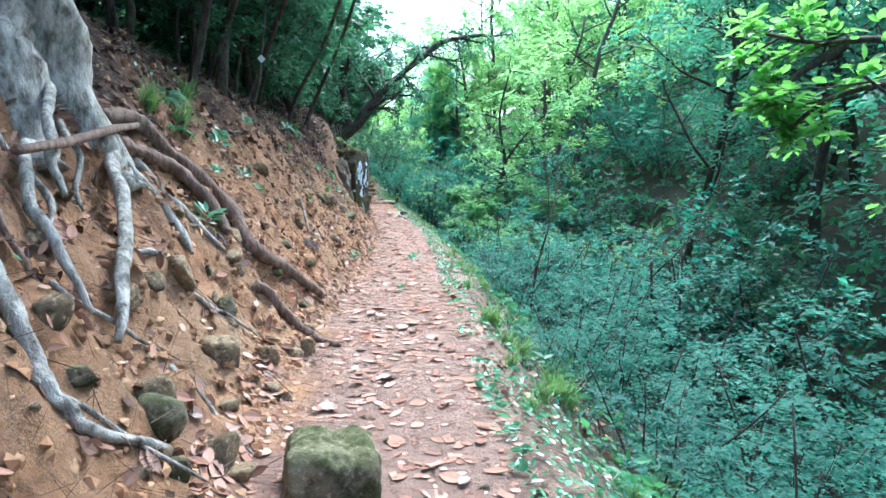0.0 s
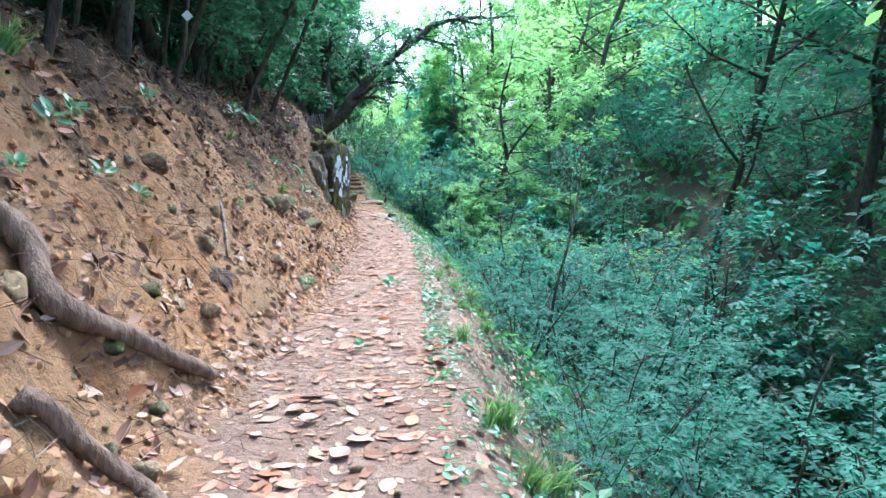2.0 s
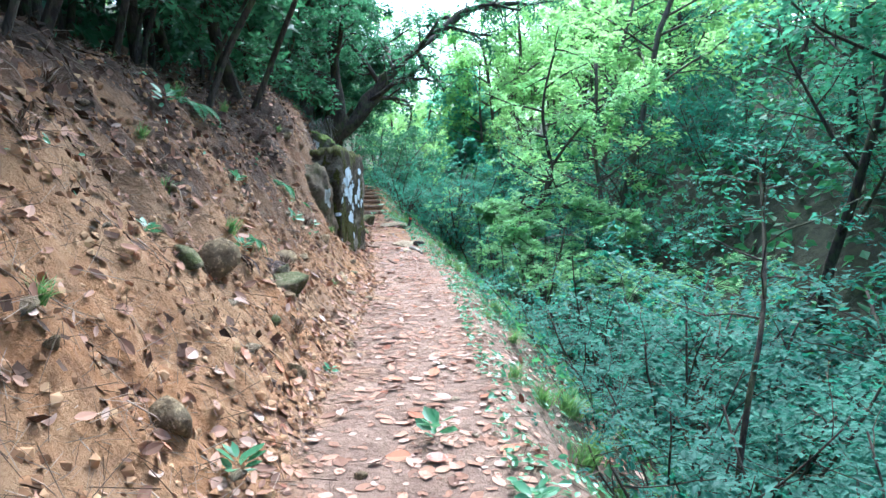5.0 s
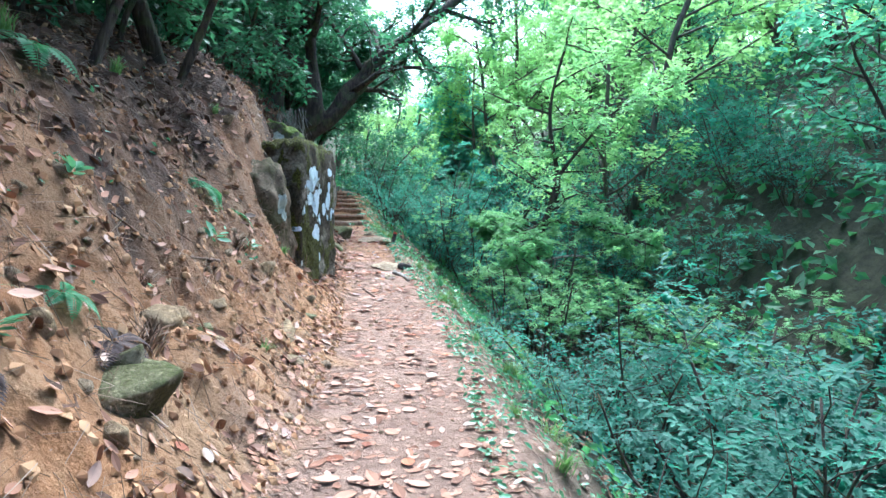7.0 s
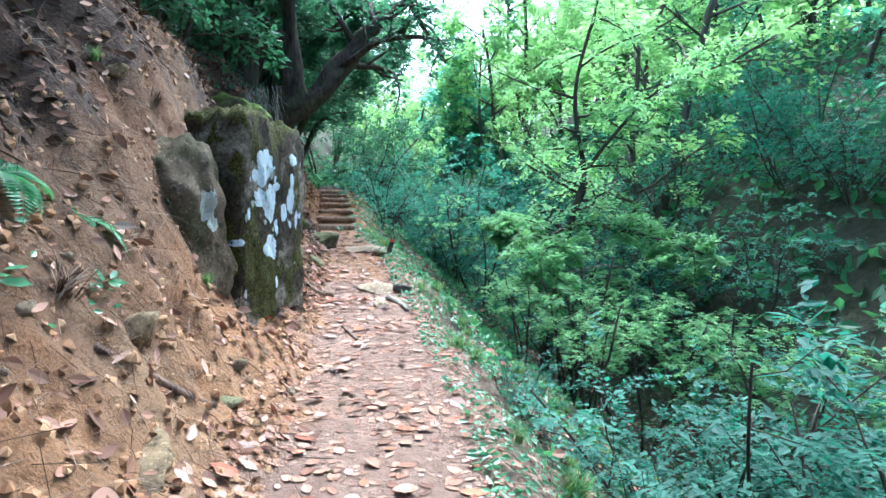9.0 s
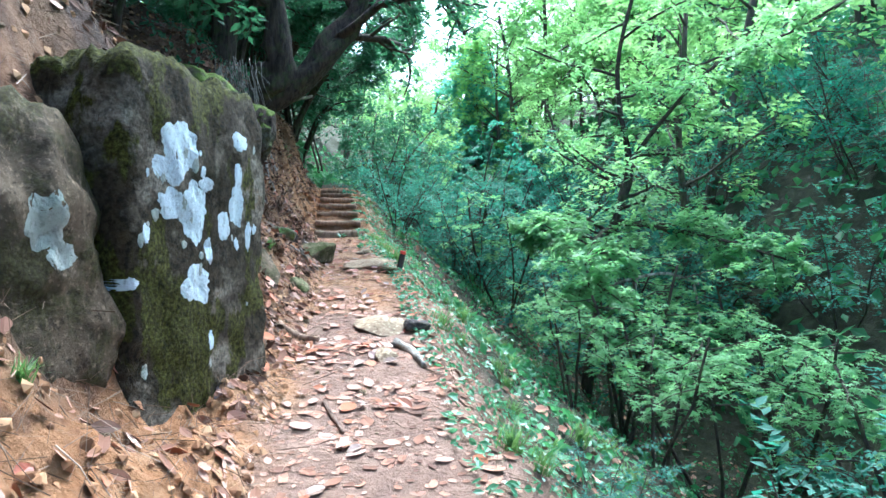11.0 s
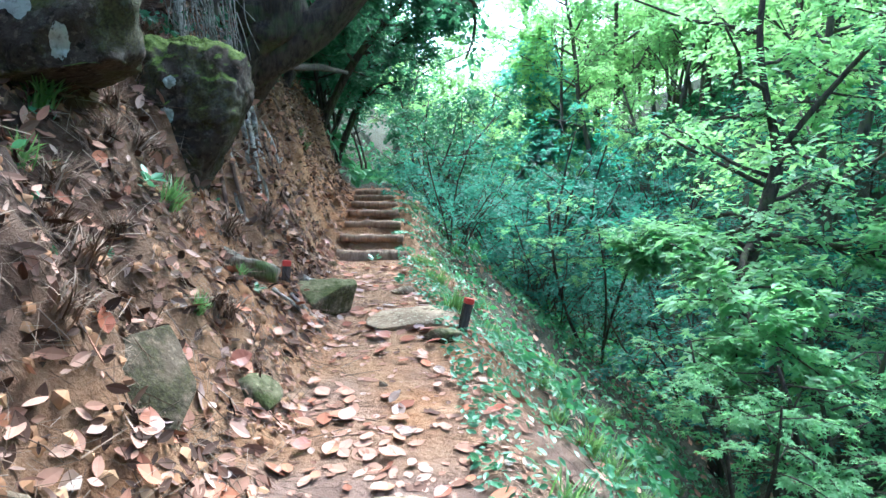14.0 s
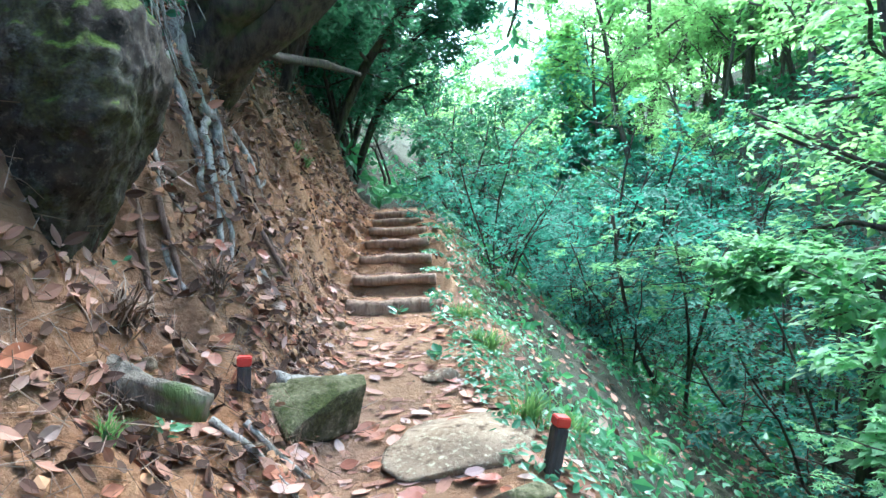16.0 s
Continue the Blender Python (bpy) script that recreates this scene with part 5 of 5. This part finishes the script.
# ---- ferns, grass and cover ----
def fern(seed, fronds, length, mat, label):
    rng = np.random.default_rng(seed)
    ob = thing("fern", None, label, "fern", "ferns")
    for k in range(fronds):
        a = 6.283 * k / fronds + rng.uniform(-0.3, 0.3)
        l = length * rng.uniform(0.75, 1.15)
        s = np.linspace(0, 1, 22)
        rise = rng.uniform(0.4, 0.8)
        P = np.stack([np.cos(a) * s * l * 0.85, np.sin(a) * s * l * 0.85, l * (rise * s - (rise + 0.25) * s * s)], 1)
        way = unit(np.gradient(P, axis=0))
        side = unit(np.cross(way, UP))
        w = l * 0.24 * np.sin(np.pi * np.clip(s * 0.92 + 0.1, 0, 1)) ** 0.8
        Q = np.concatenate([P[2:], P[2:]])
        A = np.concatenate([side[2:] + 0.35 * way[2:], -side[2:] + 0.35 * way[2:]])
        N = np.tile(np.cross(side, way)[2:], (2, 1)) + rng.normal(0, 0.1, Q.shape)
        T = (KITE[0] * np.array((0.62, 1, 1)), KITE[1])
        V, F = leaves(T, Q, A, N, np.concatenate([w[2:], w[2:]]))
        tv, tq, tt = tube(P, (0.004, 0.0015), 3)
        part("frond", np_mesh("frond", np.concatenate([V, tv]), [F + 0, tt + len(V), tq + len(V)], mat, False), ob)
    return ob


def set_down(ob, spots):
    first = None
    for x, y, s, turn in spots:
        n = Vector(ground_normal(np.array([x]), np.array([y]))[0])
        q = Vector((0, 0, 1)).rotation_difference((n + Vector((0, 0, 1))).normalized())
        m = Matrix.LocRotScale((x, y, float(height(x, y))), q @ Euler((0, 0, turn)).to_quaternion(), (s, s, s))
        if first is None:
            first = m
        else:
            copy_thing(ob, m)
    ob.matrix_basis = first


set_down(fern(1, 7, 0.42, FERN, "green fern growing from the bank"), [(-2.12, 13.7, 1.0, 0), (-1.37, 15.95, 0.8, 1), (-1.5, 15.4, 1.0, 2), (-1.1, 12.15, 0.6, 3), (-2.2, 6.4, 1.0, 4), (-1.95, 5.9, 0.8, 5),
                                                                         (1.75, 5.9, 1.3, 1.0), (1.55, 3.2, 1.1, 2.0), (1.95, 8.5, 1.0, 0.5), (2.6, 13.0, 1.0, 1.5), (1.9, 24.0, 0.9, 2), (2.4, 26.2, 1.0, 4), (3.2, 28.2, 1.1, 1), (1.6, 27.5, 1.0, 3)])
set_down(fern(2, 5, 0.3, FERN_DRY, "withered grey-brown fern on the bank"), [(-1.35, 4.9, 0.9, 0), (-0.95, 12.3, 1.0, 1), (-1.0, 11.3, 1.1, 2), (-0.9, 7.4, 0.9, 3), (-2.0, 5.2, 1.0, 4)])


def leafy_plant(seed, mat, label):
    rng = np.random.default_rng(seed)
    n = 11
    a = rng.uniform(0, 6.28, n)
    A = np.stack([np.cos(a), np.sin(a), rng.uniform(0.1, 0.7, n)], 1)
    P = np.stack([np.zeros(n), np.zeros(n), rng.uniform(0.01, 0.08, n)], 1) + 0.02 * A
    ob = thing("seedling", None, label, "plant", "seedlings")
    for i in range(n):
        V, F = leaves(OVAL, P[i:i + 1], A[i:i + 1], np.array([[0, 0, 1.0]]) + rng.normal(0, 0.2, (1, 3)), rng.uniform(0.06, 0.11))
        part("leaf", np_mesh("leaf", V, [F], mat), ob)
    return ob


plants = [(-0.46, 9.22, 1.2, 0), (0.48, 9.91, 1.3, 1), (0.91, 9.1, 1.0, 2), (-2.0, 12.6, 1.4, 3), (-1.97, 8.8, 1.2, 4), (-1.36, 10.48, 0.9, 5), (-1.03, 11.51, 0.9, 6), (-1.4, 4.85, 1.5, 0), (-1.6, 5.9, 1.0, 1), (-1.75, 6.6, 1.2, 2), (-1.55, 6.9, 1.1, 3),
          (-1.9, 7.2, 1.3, 4), (-1.5, 7.4, 1.0, 5), (-0.42, 24.85, 1.0, 1), (-0.9, 26.2, 0.8, 2), (-1.3, 22.9, 0.8, 3), (-1.45, 12.9, 1.1, 1), (-1.25, 14.9, 1.2, 2), (-1.1, 15.6, 0.9, 3), (-1.6, 22.0, 1.0, 4), (0.25, 7.2, 0.7, 1), (-0.3, 11.2, 0.6, 2)]
set_down(leafy_plant(3, IVY, "small green broadleaf seedling on bare clay"), plants)


def tuft(seed, blades, length, mat, label):
    rng = np.random.default_rng(seed)
    chunks, faces, off = [], [], 0
    for _ in range(blades):
        a, l = rng.uniform(0, 6.28), length * rng.uniform(0.6, 1.2)
        out = rng.uniform(0.2, 0.8)
        p0 = np.array((rng.normal(0, 0.03), rng.normal(0, 0.03), -0.01))
        d = np.array((math.cos(a), math.sin(a), 0))
        sd = np.array((-d[1], d[0], 0)) * 0.0045
        pts = [p0 + d * out * l * s * s + UP * l * (s - 0.45 * out * s * s) for s in (0, 0.4, 0.75, 1.0)]
        chunks += [pts[0] - sd, pts[0] + sd, pts[1] - sd, pts[1] + sd, pts[2] - 0.7 * sd, pts[2] + 0.7 * sd, pts[3]]
        faces += [(off, off + 1, off + 3), (off, off + 3, off + 2), (off + 2, off + 3, off + 5), (off + 2, off + 5, off + 4), (off + 4, off + 5, off + 6)]
        off += 7
    return thing("grass_tuft", np_mesh("grass", np.array(chunks), [np.array(faces)], mat), label, "grass", "grass tufts")


g = []
for _ in range(150):
    y = rng.uniform(1, 30)
    e = rng.uniform(0.1, 2.6) ** 1.2
    x = float(trail_x(y)) + float(np.interp(y, FINE, RIGHT_F)) + e
    g.append((x, y, rng.uniform(0.5, 1.3), rng.uniform(0, 6)))
g += [(1.62, 5.0, 1.5, 0), (1.5, 4.7, 1.2, 1)]
set_down(tuft(8, 60, 0.24, GRASS, "tuft of long green grass on the slope edge"), g)
g = []
for _ in range(60):
    y = rng.uniform(3, 30)
    d = rng.uniform(0.3, 2.8)
    x = float(trail_x(y)) - float(np.interp(y, FINE, LEFT_F)) - d
    g.append((x, y, rng.uniform(0.5, 1.0), rng.uniform(0, 6)))
g += [(-2.1, 5.6, 1.4, 1), (-2.0, 6.1, 1.4, 2), (-2.2, 6.9, 1.3, 3), (-1.55, 22.2, 1.0, 1), (-1.95, 21.6, 1.3, 2)]
dry = [(float(trail_x(y)) - 0.6 - d, y, s, 5 * d) for y, d, s in zip(rng.uniform(20.4, 24.2, 34), rng.uniform(0.3, 1.9, 34), rng.uniform(0.6, 1.1, 34))]
set_down(tuft(9, 50, 0.22, STRAW, "tuft of dry drooping grass on the bank"), g[:40] + dry)
set_down(tuft(10, 60, 0.24, GRASS, "tuft of green grass on the bank"), g[40:])


def blade():
    V, F = [], []
    for s, w in ((0.0, 0.0), (0.12, 0.12), (0.3, 0.22), (0.5, 0.25), (0.7, 0.20), (0.87, 0.10), (1.0, 0.0)):
        V += [(-w, s, 0.16 * w), (0, s, -0.02), (w, s, 0.16 * w)]
    for i in range(6):
        a = 3 * i
        F += [(a, a + 1, a + 4, a + 3), (a + 1, a + 2, a + 5, a + 4)]
    return np.array(V), np.array(F)


BLADE = blade()


def scatter(name, n, y0, y1, lo, hi, side, size, template, mat, label, category, tilt=0.25, lift=0.006, keep=None, flat=1.0):
    """Many small pieces lying on the ground between lo and hi metres from the trail's edge: up the bank (-1) or down the slope (1)."""
    y = rng.uniform(y0, y1, n)
    off = lo + (hi - lo) * rng.uniform(0, 1, n) ** flat
    edge = np.interp(y, FINE, LEFT_F) if side < 0 else np.interp(y, FINE, RIGHT_F)
    x = np.interp(y, FINE, LINE_F) + side * (edge + off)
    if keep is not None:
        k = keep(x, y)
        x, y = x[k], y[k]
    n = len(x)
    N = ground_normal(x, y)
    P = np.stack([x, y, height(x, y)], 1) + N * (lift + rng.uniform(0, 0.005 if tilt < 0.2 else 0.02, n))[:, None]
    a = rng.uniform(0, 6.283, n)
    A = np.stack([np.cos(a), np.sin(a), np.zeros(n)], 1)
    A = A - N * np.sum(A * N, 1, keepdims=True) + rng.normal(0, tilt, (n, 3)) * 0.5
    S = size * rng.uniform(0.5, 1.35, n)
    thing(name, leaf_mesh(name, template, P, A, N + rng.normal(0, tilt, (n, 3)), S, mat), label, category, kind="stuff")


SHELL = (BLADE[0] * np.array((1.3, 1, 0.8)) + np.array((0, 0, 1.0)) * (0.12 * (BLADE[0][:, 1:2] - 0.5) ** 2), BLADE[1])
SLIM = (BLADE[0] * np.array((0.95, 1.1, 0.7)) + np.array((0, 0, 1.0)) * (0.1 * BLADE[0][:, 1:2] ** 3), BLADE[1])
CURL = (OVAL[0] * np.array((1.35, 1, 1.0)), OVAL[1])
patchy = lambda x, y: fbm(x * 2.2, y * 2.2, 41) > rng.uniform(-0.9, 0.7, len(x))
TORN = (OVAL[0] * np.array((1.9, 0.8, 0.7)) + np.array([(0.1, 0.1, 0), (0.05, -0.1, 0.05), (-0.12, 0.1, 0), (0.12, -0.15, 0.06), (0.0, 0.12, 0), (-0.1, -0.05, 0.05), (0.05, 0, 0)]), OVAL[1])
scatter("leaf_litter", 1900, 0.5, 31, -1.25, 0.25, -1, 0.075, TORN, LITTER, "torn dry brown leaves on the trail", "leaf litter", 0.06, 0.001, keep=patchy)
scatter("leaf_litter", 2600, 0.5, 31, -1.3, 0.25, -1, 0.10, SLIM, LITTER, "narrow dry brown leaves on the trail", "leaf litter", 0.06, 0.001, keep=patchy)
scatter("leaf_litter", 2200, 0.5, 31, -1.3, 0.25, -1, 0.10, SHELL, LITTER, "dry pinkish-brown fallen leaves covering the trail", "leaf litter", 0.06, 0.001, keep=lambda x, y: (fbm(x * 2.2, y * 2.2, 41) > rng.uniform(-0.9, 0.7, len(x))) & ((y < 22) | (rng.uniform(0, 1, len(x)) < 0.45)))
scatter("trail_leaf_crumbs", 4500, 0.5, 31, -1.3, 0.1, -1, 0.045, CURL, LITTER, "small broken dry leaves trodden into the trail", "leaf litter", 0.08, 0.001)
# Upper bank leaves use the darkened litter colour in place of canopy shade.
scatter("upper_bank_litter", 12000, 0.5, 34, 1.4, 4.2, -1, 0.09, CURL, SHADE_LITTER, "dark leaves on the upper bank with its shade put into their colour", "leaf litter", 0.45)
scatter("bank_leaf_litter", 6500, 0.5, 32, 0.0, 1.7, -1, 0.09, SLIM, LITTER, "dry brown leaves caught on the clay bank", "leaf litter", 0.45, keep=patchy)
scatter("edge_leaf_litter", 1700, 0.5, 31, -0.1, 1.2, 1, 0.08, CURL, LITTER, "dry leaves along the outer trail edge", "leaf litter", 0.4)
scatter("ravine_leaf_litter", 5000, 1, 36, 0.8, 7.5, 1, 0.11, CURL, LITTER, "old brown leaves on the ravine floor", "leaf litter", 0.4)
scatter("russet_leaves", 480, 18.9, 26, -1.1, 0.5, -1, 0.115, SHELL, RUSSET, "large russet and orange fallen leaves", "leaf litter", 0.22, 0.008, keep=patchy)
scatter("russet_leaves", 360, 5, 18.9, -1.2, 0.4, -1, 0.12, SHELL, RUSSET, "large salmon-orange fallen leaves on the trail", "leaf litter", 0.15, 0.008, keep=patchy)
scatter("russet_leaves", 170, 19.2, 26, 0.1, 1.9, -1, 0.115, SLIM, RUSSET, "orange fallen leaves caught on the stony bank", "leaf litter", 0.4, 0.02)
leaf_shapes = []
for k in range(8):
    r = np.random.default_rng(900 + k)
    V = BLADE[0] * np.array((1.25 * r.uniform(0.85, 1.25), 1, 1)) + r.normal(0, 0.012, BLADE[0].shape)
    V[:, 2] = V[:, 2] * 1.2 + 0.22 * r.uniform(-0.3, 1.0) * (V[:, 1] - 0.5) ** 2 + 0.5 * r.uniform(-0.2, 1) * V[:, 0] ** 2
    leaf_shapes.append(np_mesh("fallen_leaf", V, [BLADE[1]], (PALE_LEAF, LITTER_BIG, RUSSET_BIG, LITTER_BIG)[k % 4], False))
for k in range(300):
    y = rng.uniform(1.2, 26.5)
    if k % 3 == 0:
        y = rng.uniform(19.6, 25.0)
    d = rng.uniform(-1.15, 0.7)
    x = float(trail_x(y)) - float(np.interp(y, FINE, LEFT_F)) - d
    kind = (2 + 4 * (k % 2)) if y > 19.5 and k % 4 else k % 8
    ob = thing("fallen_leaf", leaf_shapes[kind], ("pale curled dry leaf on the ground", "dry brown leaf on the ground", "russet orange fallen leaf on the ground", "dry brown leaf on the ground")[kind % 4], "leaf", "large fallen leaves")
    n = Vector(ground_normal(np.array([x]), np.array([y]))[0]) + Vector(rng.normal(0, 0.16, 3))
    q = Vector((0, 0, 1)).rotation_difference(n.normalized()) @ Euler((0, 0, rng.uniform(0, 6.28))).to_quaternion()
    s = rng.uniform(0.075, 0.135)
    ob.matrix_basis = Matrix.LocRotScale((x, y, float(height(x, y)) + 0.022), q, (s, s, s))
patchy2 = lambda x, y: fbm(x * 1.6, y * 1.3, 47) > rng.uniform(-0.7, 0.9, len(x))
scatter("ivy_cover", 15000, 1, 30, -0.15, 1.2, 1, 0.055, OVAL, IVY, "small ivy and seedlings edging the trail", "ground cover", 0.5, 0.03, patchy2, 1.4)
scatter("ivy_cover", 2200, 17.5, 31, -0.1, 0.9, 1, 0.06, OVAL, IVY, "ivy trailing over the outer trail edge", "ground cover", 0.55, 0.04, None, 1.3)
scatter("ravine_cover", 26000, 1, 40, 0.6, 9.0, 1, 0.12, KITE, FERN, "low green plants covering the ravine slope", "ground cover", 0.9, 0.1, patchy2)
scatter("bank_cover", 1500, 2, 30, 0.8, 3.2, -1, 0.06, OVAL, IVY, "scattered small green leaves on the bank", "ground cover", 0.6, 0.02, lambda x, y: fbm(x * 1.1, y * 1.1, 53) > 0.35)
NEEDLE = (np.array([(0.008, 0, 0), (-0.008, 0, 0), (0, 0.02, 0.012), (0.006, 1, 0), (-0.006, 1, 0.012)]), np.array([(0, 3, 2), (2, 3, 4), (1, 2, 4)]))
scatter("twig_litter", 11000, 0.5, 32, -0.2, 3.4, -1, 0.2, NEEDLE, STRAW, "fine dead twigs and straw on the bank", "twigs", 0.35, 0.01)
LUMP = (np.array([(0.5, 0, 0.05), (0.1, 0.45, 0), (-0.45, 0.2, 0.1), (-0.3, -0.4, 0), (0.25, -0.45, 0.08), (0.05, 0.05, 0.42), (-0.15, 0.1, 0.38)]),
        np.array([(0, 1, 5), (1, 6, 5), (1, 2, 6), (2, 3, 6), (3, 5, 6), (3, 4, 5), (4, 0, 5)]))
scatter("clay_clods", 9000, 0.5, 32, 0.0, 2.9, -1, 0.06, LUMP, CLOD, "crumbled orange clay lumps on the bank", "soil", 0.3, -0.012, flat=1.3)
scatter("near_ravine_cover", 9000, 16, 33, 0.5, 5.5, 1, 0.09, OVAL, IVY, "small green plants on the ravine side", "ground cover", 0.7, 0.05, patchy2)
scatter("far_slope_cover", 26000, 4, 90, 8.0, 42.0, 1, 0.42, KITE, FERN, "low green undergrowth on the far slope", "ground cover", 0.9, 0.25)
scatter("valley_head_cover", 6000, 32, 75, -2.0, 9.0, 1, 0.28, KITE, FERN, "low green undergrowth up the valley", "ground cover", 0.9, 0.2)
scatter("bank_foot_litter", 1100, 19.5, 26, 0.0, 2.0, -1, 0.075, SLIM, LITTER, "dry brown leaves heaped on the stony bank", "leaf litter", 0.5)
scatter("bank_foot_litter", 3600, 18.8, 25, 0.15, 2.2, -1, 0.08, SLIM, SHADE_LITTER, "dark brown leaves matted on the stony bank", "leaf litter", 0.5)
scatter("bank_straw", 5000, 19, 26, 0.1, 2.2, -1, 0.15, NEEDLE, STRAW, "dead straw matted on the stony bank", "twigs", 0.5, 0.02)


def far_woods():
    """Distant tree crowns as clumps of foliage on the hills all round."""
    r = np.random.default_rng(91)
    X, Y = [], []
    for x0, x1, y0, y1, n in ((-45, 60, 92, 190, 420), (24, 75, 0, 110, 420), (-60, -9, 0, 100, 320), (-40, 60, -60, -14, 200)):
        X.append(r.uniform(x0, x1, n)), Y.append(r.uniform(y0, y1, n))
    X, Y = np.concatenate(X), np.concatenate(Y)
    n, per = len(X), 60
    R_ = r.uniform(1.8, 3.4, n)
    top = r.uniform(3.5, 8.5, n)
    d = unit(r.normal(0, 1, (n, per, 3))) * r.uniform(0.45, 1.05, (n, per, 1))
    P = np.stack([X, Y, height(X, Y) + top], 1)[:, None] + d * R_[:, None, None] * np.array((1, 1, 1.1))
    A = d + r.normal(0, 0.6, d.shape)
    N = d + UP * 0.8 + r.normal(0, 0.4, d.shape)
    S = r.uniform(0.5, 1.1, (n, per))
    thing("far_woods", leaf_mesh("far_woods", KITE, P.reshape(-1, 3), A.reshape(-1, 3), N.reshape(-1, 3), S.ravel(), CANOPY), "distant light green woodland on the hills", "woods", kind="stuff")


far_woods()
scatter("upper_bank_cover", 9000, 1, 60, 3.2, 14.0, -1, 0.22, KITE, EVERGREEN, "dark low undergrowth above the bank", "ground cover", 0.9, 0.2)
scatter("bank_straw", 13000, 8, 32, 0.0, 3.0, -1, 0.16, NEEDLE, STRAW, "dead straw and twigs hanging on the bank", "twigs", 0.45, 0.02)
scatter("edge_straw", 4500, 1, 30, -0.12, 0.9, 1, 0.17, NEEDLE, STRAW, "dry straw along the outer trail edge", "twigs", 0.4, 0.015)
scatter("trail_twigs", 900, 0.5, 31, -1.3, 0.0, -1, 0.12, NEEDLE, STRAW, "fine dead twigs on the trail", "twigs", 0.15, 0.006)

scatter("bank_rubble", 1600, 0.5, 12, 0.0, 1.9, -1, 0.055, LUMP, CLOD, "broken clay and stone rubble on the cut bank", "soil", 0.4, -0.02)
scatter("bank_rubble", 600, 12, 16.5, 0.0, 1.5, -1, 0.06, LUMP, CLOD, "broken clay and stone rubble on the cut bank", "soil", 0.4, -0.02)
scatter("bank_straw", 5000, 0.5, 9, 0.05, 2.4, -1, 0.17, NEEDLE, STRAW, "pale straw and rootlets on the clay bank", "twigs", 0.5, 0.02, patchy2)
scatter("damp_leaves", 1300, 0.5, 12, 0.2, 2.2, -1, 0.075, TORN, SHADE_LITTER, "dark leaves caught in the bank", "leaf litter", 0.5, keep=lambda x, y: fbm(x * 1.8, y * 1.8, 61) > 0.1)
scatter("stair_bank_litter", 2600, 23.8, 31.5, 0.15, 1.7, -1, 0.075, SLIM, SHADE_LITTER, "dark brown leaves caught on the bank by the steps", "leaf litter", 0.5, 0.012)
scatter("stair_bank_litter", 900, 23.8, 31.5, 0.1, 1.5, -1, 0.08, SLIM, LITTER, "dry brown leaves caught on the bank by the steps", "leaf litter", 0.45, 0.012)
scatter("stair_bank_straw", 4200, 23.8, 31.5, 0.15, 1.8, -1, 0.17, NEEDLE, STRAW, "dead straw and rootlets on the bank by the steps", "twigs", 0.5, 0.02)
scatter("stair_bank_clods", 1100, 23.8, 31.5, 0.1, 1.6, -1, 0.085, LUMP, CLOD, "crumbled clay lumps on the bank by the steps", "soil", 0.4, -0.015)
scatter("crest_cover", 2600, 23.8, 33, 1.2, 2.6, -1, 0.09, OVAL, EVERGREEN, "dark small-leaved plants along the bank crest", "ground cover", 0.8, 0.08)

# hanging rootlets on the bank
runs = []
for _ in range(700):
    y = rng.uniform(1, 31)
    d = rng.uniform(0.3, 2.6)
    x = float(trail_x(y)) - float(np.interp(y, FINE, LEFT_F)) - d
    p = on_ground(x, y, 0.02)
    l = rng.uniform(0.08, 0.3)
    w = rng.normal(0, 0.25)
    runs.append((np.array([p, p + (0.35 * l, w * l * 0.5, -0.3 * l), p + (0.62 * l, w * l, -0.75 * l)]), (rng.uniform(0.002, 0.005), 0.0012)))
thing("rootlets", tubes_mesh("rootlets", runs, STRAW, 3), "fine bare rootlets hanging from the clay bank", "roots", kind="stuff")

# pebbles in the bank and on the trail
pebbles = [blob_mesh("pebble", (1, 0.8, 0.6), STONE if k % 2 else SLAB, 500 + k, 3.0, 0.2, 2, 0.0, 8) for k in range(5)]
for k in range(190):
    y = rng.uniform(1, 30)
    d = rng.uniform(-1.1, 2.0)
    x = float(trail_x(y)) - float(np.interp(y, FINE, LEFT_F)) - d
    ob = thing("pebble", pebbles[k % 5], "small tan pebble in the clay", "stone", "pebbles")
    s = rng.uniform(0.02, 0.075) * (0.6 if d < 0 else 1)
    ob.matrix_basis = Matrix.LocRotScale((x, y, float(height(x, y)) + 0.1 * s), Euler((rng.uniform(-0.4, 0.4), rng.uniform(-0.4, 0.4), rng.uniform(0, 6))), (s, s, s))

# a white tag on a stem
tag = thing("white_tag", None, "small white diamond tag hanging on a thin stem", "tag")
bm = bmesh.new()
bmesh.ops.create_cube(bm, size=1)
for v in bm.verts:
    v.co = Vector((v.co.x * 0.10, v.co.y * 0.004, v.co.z * 0.10))
bmesh.ops.bevel(bm, geom=bm.edges[:], offset=0.0015, segments=1, affect="EDGES")
bmesh.ops.rotate(bm, verts=bm.verts, cent=(0, 0, 0), matrix=Matrix.Rotation(radians(45), 3, "Y"))
me = bpy.data.meshes.new("plate")
bm.to_mesh(me)
bm.free()
me.materials.append(WHITE)
part("plate", me, tag)
part("stem", tubes_mesh("stem", [(curved([(-0.25, 0.02, -1.15), (-0.05, 0.03, -0.4), (0.0, 0.03, 0.1), (0.12, 0.03, 1.2), (0.2, 0, 2.4)]), (0.03, 0.025, 0.012))], BARK_DARK, 7, 0.2), tag)
tag.matrix_basis = pose(-2.07, 10.66, 3.94, 0, 0, 20)
